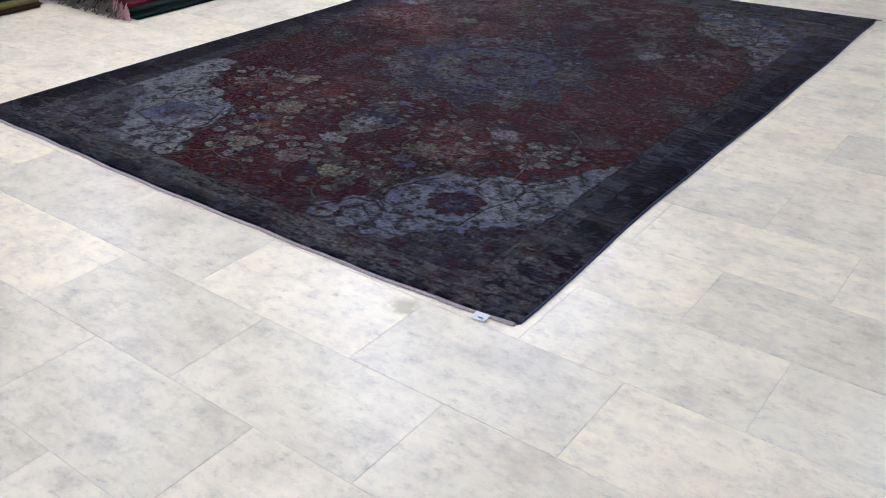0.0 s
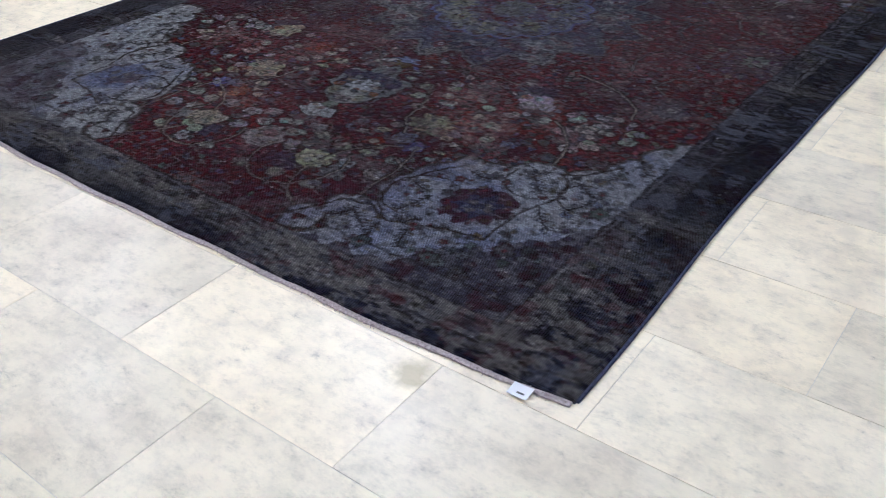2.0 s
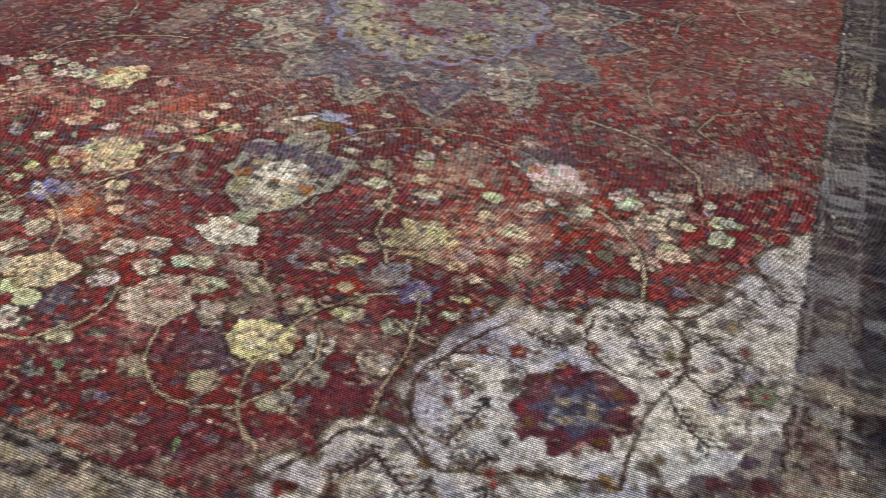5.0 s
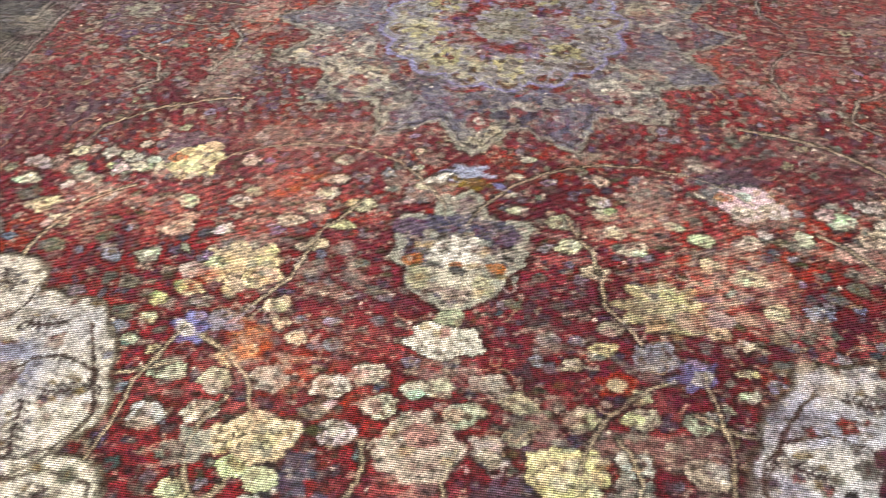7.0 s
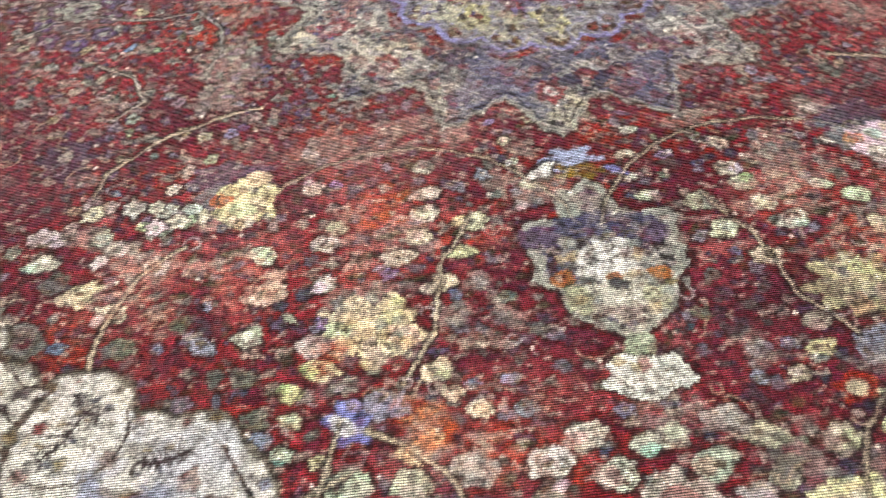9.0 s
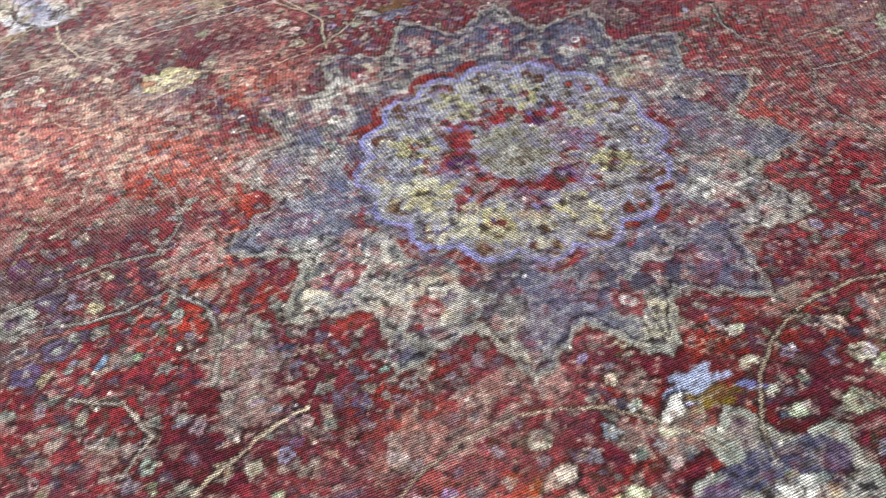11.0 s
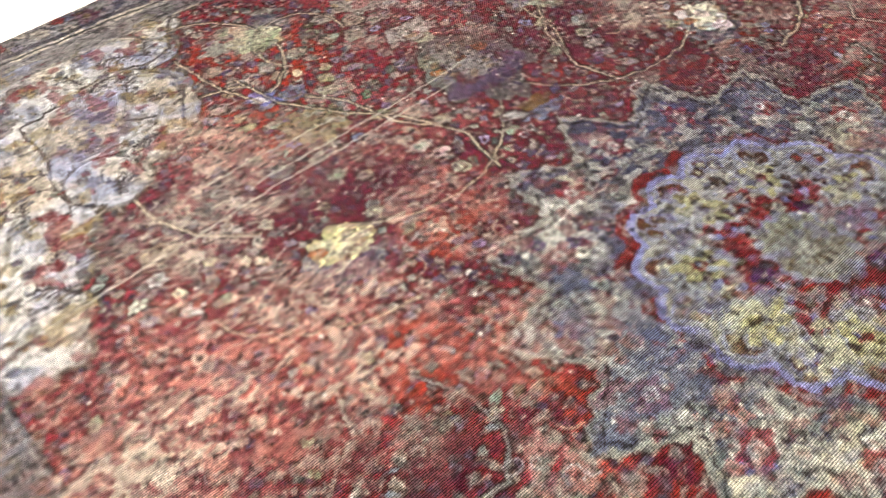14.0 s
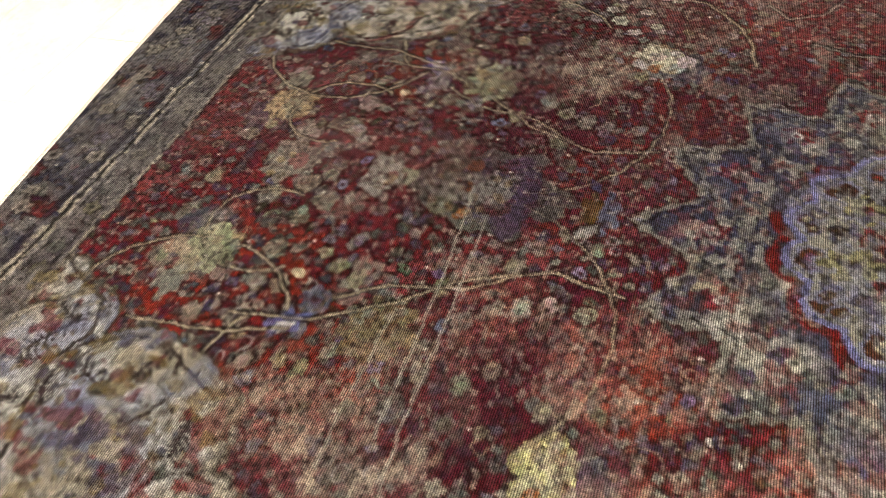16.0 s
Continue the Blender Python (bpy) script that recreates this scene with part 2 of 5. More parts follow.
def win(cx, cy, r):
    j0, j1 = int((cx - r + 1.50) / STEP), int((cx + r + 1.50) / STEP) + 2
    i0, i1 = int((cy - r + 1.84) / STEP), int((cy + r + 1.84) / STEP) + 2
    h, w = GU.shape
    return slice(max(i0, 0), max(min(i1, h), 0)), slice(max(j0, 0), max(min(j1, w), 0))


def lay(mask, col, s=(slice(None), slice(None))):
    DYE[s] = DYE[s] * (1 - mask[..., None]) + np.array(col) * mask[..., None]


def shape(cx, cy, r, col, alpha=1.0, asp=1.0, turn=0.0, lobes=0, depth=0.0, phase=0.0, soft=0.0018, pinch=0.0):
    """A lobed or leaf-shaped patch of dye."""
    s = win(cx, cy, r * 1.5 + 0.02)
    x, y = WU[s] - cx, WV[s] - cy
    c, d = math.cos(turn), math.sin(turn)
    x, y = c * x + d * y, (-d * x + c * y) / asp
    if pinch:
        y = y / np.maximum(0.08, 1 - pinch * np.abs(x / r) ** 1.5)
    q = np.hypot(x, y) + min(0.55 * r, 0.034) * RAGGED[s]
    edge = r * (1 + depth * np.cos(lobes * np.arctan2(y, x) + phase)) if lobes else r
    lay(alpha * step(soft, -soft, q - edge), col, s)


def stroke(pts, width, col, alpha=1.0, carve=0.0):
    """A woven line through points."""
    pts = np.array(pts)
    c = (pts.min(0) + pts.max(0)) / 2
    s = win(c[0], c[1], float(np.abs(pts - c).max()) + width + 0.02)
    x, y = WU[s], WV[s]
    if x.size == 0:
        return
    d = np.full(x.shape, 9.0)
    for (ax, ay), (bx, by) in zip(pts[:-1], pts[1:]):
        ux, uy = bx - ax, by - ay
        t = np.clip(((x - ax) * ux + (y - ay) * uy) / (ux * ux + uy * uy + 1e-9), 0, 1)
        d = np.minimum(d, np.hypot(x - ax - t * ux, y - ay - t * uy))
    m = step(width / 2 + 0.0013, width / 2 - 0.0013, d)
    lay(alpha * m, col, s)
    RELIEF[s] -= carve * m


def arc(cx, cy, r, a0, a1, n=18, grow=0.0, asp=1.0):
    return [(cx + (r + grow * k / n) * math.cos(radians(a0 + (a1 - a0) * k / n)), cy + asp * (r + grow * k / n) * math.sin(radians(a0 + (a1 - a0) * k / n))) for k in range(n + 1)]


def blossom(x, y, r, petal, heart=DARK, rim=DARK, lobes=6, turn=0.0, asp=1.0, alpha=1.0):
    shape(x, y, r + 0.0045, rim, 0.9 * alpha, asp, turn, lobes, 0.12)
    shape(x, y, r, petal, alpha, asp, turn, lobes, 0.16)
    shape(x, y, r * 0.55, tuple(0.6 * a + 0.4 * b for a, b in zip(petal, rim)), 0.5 * alpha, asp, turn, lobes, 0.2, math.pi)
    shape(x, y, r * 0.32, heart, 0.9 * alpha)


def fill(pts, col, alpha=1.0, ragged=0.012):
    """A patch of dye inside a closed outline."""
    p = np.array(pts)
    c = (p.min(0) + p.max(0)) / 2
    s = win(c[0], c[1], float(np.abs(p - c).max()) + 0.03)
    x, y = WU[s] + ragged * RAGGED[s], WV[s] + ragged * RAGGED[s]
    inside = np.zeros(x.shape, dtype=bool)
    for (ax, ay), (bx, by) in zip(p, np.roll(p, -1, 0)):
        if ay != by:
            inside ^= ((ay > y) != (by > y)) & (x < (bx - ax) * (y - ay) / (by - ay) + ax)
    lay(alpha * inside, col, s)


def cells(size, seed, stretch=1.0):
    """Scattered cells, mirrored in the four quarters: distance from each one's middle, angle round it, and its number."""
    r = np.random.default_rng(seed)
    jx, jy = r.uniform(0.15, 0.85, 4096), r.uniform(0.15, 0.85, 4096)
    fx, fy = np.abs(WU) / (size * stretch) + 7, np.abs(WV) / size + 7
    ix, iy = np.floor(fx).astype(int), np.floor(fy).astype(int)
    best, ang, num = np.full(GU.shape, 9.0), np.zeros_like(GU), np.zeros(GU.shape, dtype=int)
    for dx in (-1, 0, 1):
        for dy in (-1, 0, 1):
            k = ((ix + dx) * 73 + (iy + dy) * 911) % 4096
            ox, oy = (ix + dx + jx[k] - fx) * stretch, iy + dy + jy[k] - fy
            d = np.hypot(ox, oy)
            near = d < best
            best, ang, num = np.where(near, d, best), np.where(near, np.arctan2(oy, ox), ang), np.where(near, k, num)
    return best * size, ang, num


def sprinkle(mask, size, seed, palette, share, grow=0.36, rim=DARK, rim_alpha=0.8, alpha=0.9, stretch=1.0):
    """Little lobed blossoms with dark rims and hearts, one in each cell."""
    d, a, num = cells(size, seed, stretch)
    r = np.random.default_rng(seed + 100)
    on, rad, ph = r.random(4096) < share, size * r.uniform(0.6 * grow, 1.15 * grow, 4096), r.uniform(0, 6.28, 4096)
    lob, tone = r.integers(3, 7, 4096), r.uniform(0.7, 1.2, 4096)
    fade = np.clip(0.35 + 1.5 * (fbm(0.14, 3, seed=seed + 7) - 0.2), 0.3, 1)
    col = np.array(palette)[r.integers(0, len(palette), 4096)] * tone[:, None]
    edge = rad[num] * (1 + 0.22 * np.cos(lob[num] * a + ph[num])) + 0.010 * RAGGED
    m = mask * on[num] * fade
    for grown, c, al in ((0.0038, rim, rim_alpha), (0.0, col[num], alpha), (-0.6, tuple(0.3 * q for q in palette[0]), 0.75)):
        e = edge + grown if grown >= 0 else edge * 0.36
        w = (al * m * step(0.0013, -0.0013, d - e))[..., None]
        DYE[:] = DYE * (1 - w) + np.asarray(c) * w


def leaf(x, y, r, col, turn, alpha=1.0):
    shape(x, y, r * 1.15 + 0.002, DARK, 0.8 * alpha, 0.6, turn, pinch=0.9)
    shape(x, y, r, col, alpha, 0.42, turn, pinch=0.9)


FX, FL, FN, FF = 1.085, 1.195, -1.64, 1.62  # the field's reach to either side of the medallion, and its two ends

# field with its abrash
A, B = fbm(0.5, 5, seed=10), fbm(0.16, 4, seed=11)
DYE[:] = RED
lay(0.85 * step(0.50, 0.68, A), MAROON)
lay(0.75 * step(0.52, 0.70, B), ROSE)
lay(0.6 * step(0.56, 0.70, fbm(0.22, 4, seed=12)), RUST)

lay(0.7 * step(0.57, 0.63, fbm(0.030, 3, seed=14)), (0.023, 0.005, 0.015))
EVERY = np.ones_like(GU)
sprinkle(EVERY, 0.016, 201, [SLATE, MAUVE, (0.085, 0.05, 0.045), GREEN, OLIVE, GREYGREEN], 0.42, 0.33, rim_alpha=0.6, alpha=0.7)
sprinkle(EVERY, 0.040, 202, [SAGE, (0.10, 0.085, 0.085), MAUVE, SLATE, (0.13, 0.10, 0.09), (0.10, 0.095, 0.13), GREYGREEN], 0.72, 0.29, stretch=1.15, alpha=0.85)
BEYOND = step(-0.62, -0.40, WV)  # the middle and the far half are strewn more densely
sprinkle(BEYOND, 0.034, 210, [SAGE, (0.15, 0.135, 0.12), GREYGREEN, (0.12, 0.10, 0.10), MAUVE], 0.62, 0.33, stretch=1.2, alpha=0.85)

# scrolling stems, the same in all four quarters
QUARTERS = [(sx, sy) for sx in (1, -1) for sy in (-1, 1)]


def four(fn):
    for sx, sy in QUARTERS:
        fn(sx, sy)


def stems(sx, sy):
    def st(p, w=0.007, col=(0.165, 0.145, 0.115), a=0.9):
        q = [(sx * x, sy * y) for x, y in p]
        stroke(q, w + 0.007, DARK, 0.75)
        stroke(q, w * 0.8, col, a, 0.0006)
    near = sy < 0
    st(arc(0.19, 1.36 if near else 1.28, 0.155 if near else 0.135, -40, 200, grow=-0.03))
    st(arc(0.47, 1.36, 0.20, 60, 250, grow=0.03))
    st(arc(0.55, 0.98, 0.26, 120, -60))
    if not near:
        st([(0.42, 1.24), (0.40, 1.09), (0.33, 0.98), (0.23, 0.84), (0.18, 0.70), (0.21, 0.57)])
    # scrolls round the side palmette
    st([(0.69, 0.29), (0.655, 0.20), (0.665, 0.12), (0.72, 0.05), (0.80, 0.065), (0.88, 0.06), (0.96, 0.03), (1.05, 0.045), (1.12, 0.10)], 0.007, (0.105, 0.105, 0.105), 0.8)
    st([(0.86, 0.62), (0.84, 0.55), (0.74, 0.46), (0.66, 0.43), (0.57, 0.41)], 0.008)
    st([(0.92, 0.22), (0.83, 0.27), (0.80, 0.35), (0.86, 0.40)], 0.007, (0.14, 0.13, 0.12))
    st([(0.20, 0.75), (0.26, 0.85), (0.28, 0.98), (0.34, 1.07)], 0.006)
    st([(0.48, 1.42), (0.47, 1.25), (0.43, 1.12)], 0.006)
    st(arc(0.30, 0.90, 0.30, 200, 320, grow=0.05), 0.005)




# blossoms and leaves of the field, the same in all four quarters: distance from the two axes and size
WHITES = [(0.93, 0.70, 0.030), (0.92, 0.76, 0.025), (0.83, 0.65, 0.021), (0.82, 0.71, 0.026), (0.72, 0.67, 0.020), (0.73, 0.72, 0.026), (0.79, 0.75, 0.025), (0.73, 0.80, 0.027),
          (0.79, 0.88, 0.029), (0.54, 0.88, 0.029), (0.46, 0.86, 0.022), (0.55, 0.79, 0.023), (0.46, 0.79, 0.022), (0.47, 0.65, 0.019), (0.42, 0.75, 0.019), (0.57, 0.96, 0.023)]
NEAR_AXIS = [(0.43, 1.22, 0.026), (0.34, 1.23, 0.025), (0.25, 1.23, 0.032), (0.15, 1.22, 0.028), (0.10, 1.19, 0.030), (0.06, 1.25, 0.029), (0.16, 1.28, 0.022), (0.11, 1.31, 0.030), (0.34, 1.30, 0.027), (0.43, 1.31, 0.030),
             (0.11, 0.57, 0.014), (0.10, 0.63, 0.015), (0.09, 0.69, 0.014), (0.11, 0.735, 0.014), (0.47, 0.56, 0.016), (0.51, 1.16, 0.016), (0.02, 1.21, 0.022), (0.20, 1.45, 0.028), (0.08, 1.46, 0.026), (0.33, 1.44, 0.028)]
CREAMS = [(0.84, 0.84, 0.034), (0.22, 0.83, 0.024), (0.19, 0.77, 0.025), (0.26, 0.89, 0.023), (0.46, 1.03, 0.023), (0.50, 1.06, 0.018), (0.29, 1.05, 0.023), (0.27, 1.09, 0.017), (0.33, 1.18, 0.021), (0.50, 1.11, 0.016), (0.23, 1.13, 0.018)]
DUSKY = [(0.72, 0.89, 0.019), (0.90, 0.81, 0.024), (0.92, 0.92, 0.040), (0.77, 0.96, 0.027), (0.68, 0.92, 0.019), (0.57, 1.03, 0.021), (0.56, 1.10, 0.020), (0.13, 1.00, 0.017), (0.16, 0.93, 0.014), (0.20, 1.00, 0.014), (0.17, 1.27, 0.020)]
LILACS = [(0.64, 0.97, 0.022), (0.42, 1.10, 0.017), (0.36, 1.10, 0.036), (0.19, 1.08, 0.018), (0.55, 1.14, 0.018), (0.17, 1.13, 0.015), (0.24, 1.08, 0.012)]
GREENS = [(0.34, 0.78, 0.018), (0.35, 0.73, 0.017), (0.31, 0.69, 0.017), (0.38, 0.82, 0.015), (0.29, 0.62, 0.018), (0.40, 0.86, 0.014), (0.18, 1.19, 0.014), (0.60, 0.78, 0.016), (0.15, 1.31, 0.018), (0.63, 0.84, 0.015)]


def worn_blossom(x, y, r, col, fade):
    """A pale woven blossom, broader than deep, with a dark outline and dark seams between its petals."""
    turn, n = rng.uniform(-0.5, 0.5), int(rng.integers(4, 8))
    shape(x, y, r + 0.004, DARK, 0.8 * fade, 0.8, turn, n, 0.06)
    shape(x, y, r, col, fade, 0.76, turn, n, 0.08)
    shape(x + rng.normal(0, 0.45) * r, y + rng.normal(0, 0.35) * r, r * 0.6, tuple(q * rng.uniform(0.7, 1.15) for q in col), 0.8 * fade, 0.8, turn)
    for k in range(3 + int(r * 130)):
        a, q = rng.uniform(0, 6.28), r * rng.uniform(0.1, 0.7)
        stroke(arc(x + q * math.cos(a), y + 0.75 * q * math.sin(a), r * 0.35, math.degrees(a) - 70, math.degrees(a) + 80, 5), 0.0026, (0.055, 0.045, 0.032), 0.8)
    if rng.random() < 0.5:
        shape(x + rng.normal(0, 0.2) * r, y, r * 0.24, [MAROON, OLIVE, GREYGREEN][int(rng.integers(3))], 0.8 * fade)


def quarter(sx, sy):
    near = sy < 0
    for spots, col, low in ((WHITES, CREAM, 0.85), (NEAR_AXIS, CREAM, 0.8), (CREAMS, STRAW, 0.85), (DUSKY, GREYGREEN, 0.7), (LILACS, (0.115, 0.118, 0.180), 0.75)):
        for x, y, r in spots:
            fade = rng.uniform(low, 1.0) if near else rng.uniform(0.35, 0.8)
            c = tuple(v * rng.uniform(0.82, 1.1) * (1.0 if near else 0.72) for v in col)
            worn_blossom(sx * x + rng.normal(0, 0.004), sy * y + rng.normal(0, 0.004), r * rng.uniform(0.9, 1.1), c, fade)
    for x, y, r in GREENS:
        leaf(sx * x, sy * y, r * 1.25, GREEN, rng.uniform(-0.15, 0.15), 0.95)


def strew():
    """Smaller muted flowers where the large ones leave room."""
    taken = [(x, y) for spots in (WHITES, NEAR_AXIS, CREAMS, DUSKY, LILACS, GREENS) for x, y, _ in spots]
    placed = []
    for tries in range(9000):
        if len(placed) > 330:
            break
        x, y = rng.uniform(0.02, 1.19), rng.uniform(0.02, 1.62)
        side = x > 0.62 and y < 0.6
        if math.hypot(x, y) < 0.5 or any((x - a) ** 2 + (y - b) ** 2 < 0.032 ** 2 for a, b in placed) or any((x - a) ** 2 + (y - b) ** 2 < 0.036 ** 2 for a, b in taken):
            continue
        placed.append((x, y))
        k, r, a = rng.random(), rng.uniform(0.008, 0.016), rng.uniform(0, 6.28)
        col = [SAGE, SLATE, MAUVE, (0.15, 0.13, 0.12), GREYGREEN, (0.10, 0.10, 0.15)][int(rng.integers(6))]
        if side and k < 0.4:
            col = (0.17, 0.16, 0.145)
        for sx, sy in QUARTERS:
            fade = float(np.clip(rng.normal(0.75, 0.2), 0.25, 1))
            c = tuple(v * rng.uniform(0.7, 1.15) for v in col)
            px, py = sx * x + rng.normal(0, 0.006), sy * y + rng.normal(0, 0.006)
            if k < 0.7:
                blossom(px, py, r, c, [DARK, MAROON, OLIVE][int(rng.integers(3))], DARK, 5, a * sx * sy, rng.uniform(0.65, 0.9), fade)
            else:
                leaf(px, py, r * 1.3, c if k < 0.85 else GREEN, a if sx * sy > 0 else math.pi - a, fade)


strew()
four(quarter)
four(stems)


# strings of pale leaves beside the pendants
def leaf_strings(sx, sy):
    for x, y, r in ((0.27, 0.625, 0.020), (0.265, 0.69, 0.022), (0.28, 0.735, 0.025), (0.295, 0.785, 0.024), (0.33, 0.83, 0.026)):
        c = tuple(v * rng.uniform(0.9, 1.1) * (1.0 if sy < 0 else 0.75) for v in CREAM)
        worn_blossom(sx * x, sy * y, r, c, 0.95)


four(leaf_strings)


# large pale flowers of the field
def seams(x, y, r, n):
    """Fine dark outlines between the petals of a pale flower."""
    for k in range(n):
        a, q = rng.uniform(0, 6.28), r * math.sqrt(rng.uniform(0.05, 0.95))
        stroke(arc(x + q * math.cos(a), y + q * math.sin(a), rng.uniform(0.007, 0.013), math.degrees(a) - 60, math.degrees(a) + rng.uniform(90, 200), 6), 0.0026, (0.050, 0.042, 0.030), 0.85)
        if k % 3 == 0:
            shape(x + q * math.cos(a + 1), y + q * math.sin(a + 1), 0.010, SAGE if k % 2 else (0.15, 0.12, 0.07), 0.6)


def large_flowers(sx, sy):
    v = lambda c: tuple(q * rng.uniform(0.85, 1.12) for q in c)
    near = sy < 0
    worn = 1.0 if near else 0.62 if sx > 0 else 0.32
    # star flower with six points
    x, y = 0.38 * sx, (0.965 if sx < 0 else 0.98) * sy
    gold = v(tuple(q * worn for q in (0.238, 0.232, 0.165)))
    shape(x, y, 0.080, DARK, 0.5, 0.8, 0.25 * sx, 9, 0.16)
    shape(x, y, 0.074, gold, 1, 0.8, 0.25 * sx, 9, 0.18)
    for k in range(9):
        a = rng.uniform(0, 6.28)
        shape(x + 0.055 * math.cos(a), y + 0.042 * math.sin(a), rng.uniform(0.016, 0.03), tuple(q * rng.uniform(0.8, 1.12) for q in gold), 0.9, 0.7, a)
    shape(x - 0.09 * sx * sy, y + 0.015 * sy, 0.03, v((0.15, 0.145, 0.165)), 0.9 * worn, 0.6)
    seams(x, y, 0.072, 44)
    # pale flower with a dark foot
    x, y = (0.585 if sx < 0 else 0.56) * sx, (0.665 if sy < 0 else 0.62) * sy
    shape(x - 0.03, y - 0.055 * sy, 0.075, SLATE, 0.75, 0.7, 0.3 * sx, 7, 0.15)
    shape(x - 0.055, y - 0.01 * sy, 0.036, (0.085, 0.09, 0.10), 0.8, 0.9)
    shape(x, y, 0.056, v((0.275, 0.252, 0.165) if sx < 0 else IVORY), 1, 0.95, 0.4, 6, 0.07)
    for k in range(5):
        shape(x + rng.normal(0, 0.03), y + rng.normal(0, 0.035), rng.uniform(0.014, 0.028), v((0.255, 0.240, 0.175) if sx < 0 else IVORY), 0.9, 0.9)
    shape(x - 0.045, y + 0.008, 0.020, (0.17, 0.055, 0.018), 0.8, 0.7)
    seams(x, y, 0.065, 24)
    # flowers near the ends
    x, y = (0.235 if sy < 0 else 0.28 if sx < 0 else 0.20) * sx, (1.335 if sy < 0 else 1.36 if sx < 0 else 1.41) * sy
    tone = (0.255, 0.248, 0.180) if near else (0.165, 0.160, 0.115)
    shape(x - 0.05 * sx, y + 0.05 * sy, 0.060, SLATE, 0.8, 0.7, 0, 7, 0.12)
    shape(x, y, 0.066, DARK, 0.6, 0.85, 0, 7, 0.07)
    shape(x, y, 0.056 if near else 0.064, v(tone), 1, 0.85, 0, 7, 0.06)
    for k in range(7):
        shape(x + rng.normal(0, 0.032), y + rng.normal(0, 0.026), rng.uniform(0.012, 0.026), v(tone), 0.9, 0.85)
    seams(x, y, 0.066, 26)
    shape(x + 0.10 * sx, y + 0.03 * sy, 0.036, v(SAGE), 0.8, 0.9, 0, 6, 0.2)
    # half-palmette and curled leaf
    x, y = 0.42 * sx, 1.13 * sy
    shape(x, y, 0.036, LILAC, 0.8, 0.7, 0.8 * sx, 5, 0.25)
    shape(x + 0.01 * sx, y, 0.022, IVORY, 0.8, 0.6, 0.8 * sx)
    shape(0.30 * sx, 1.16 * sy, 0.030, RUST, 0.8, 0.8, 0.4, 5, 0.2)
    shape(0.30 * sx, 1.16 * sy, 0.014, STRAW, 0.8)
    # cluster of little pale blossoms
    for k in range(11):
        a = rng.uniform(0, 6.28)
        q = rng.uniform(0.04, 0.17)
        blossom(0.78 * sx + q * math.cos(a), 0.72 * sy + 0.7 * q * math.sin(a), rng.uniform(0.012, 0.020), v(CREAM), SAGE, DARK, 6, rng.uniform(0, 6))
    # side palmette in its ring of stems
    x, y = 0.99 * sx, 0.06 * sy
    shape(x, y, 0.10, GREYGREEN, 0.45, 0.9, 0, 9, 0.12)
    for k in range(7):
        a = k * 0.9 + 0.3
        blossom(x + 0.075 * math.cos(a), y + 0.075 * math.sin(a), 0.024, v(MAUVE), SAGE, DARK, 5)
    blossom(x, 0, 0.045, v(SAGE), MAUVE, DARK, 8)
    blossom(0.93 * sx, 0.50 * sy, 0.05, v(SLATE), CREAM, DARK, 8)


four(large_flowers)


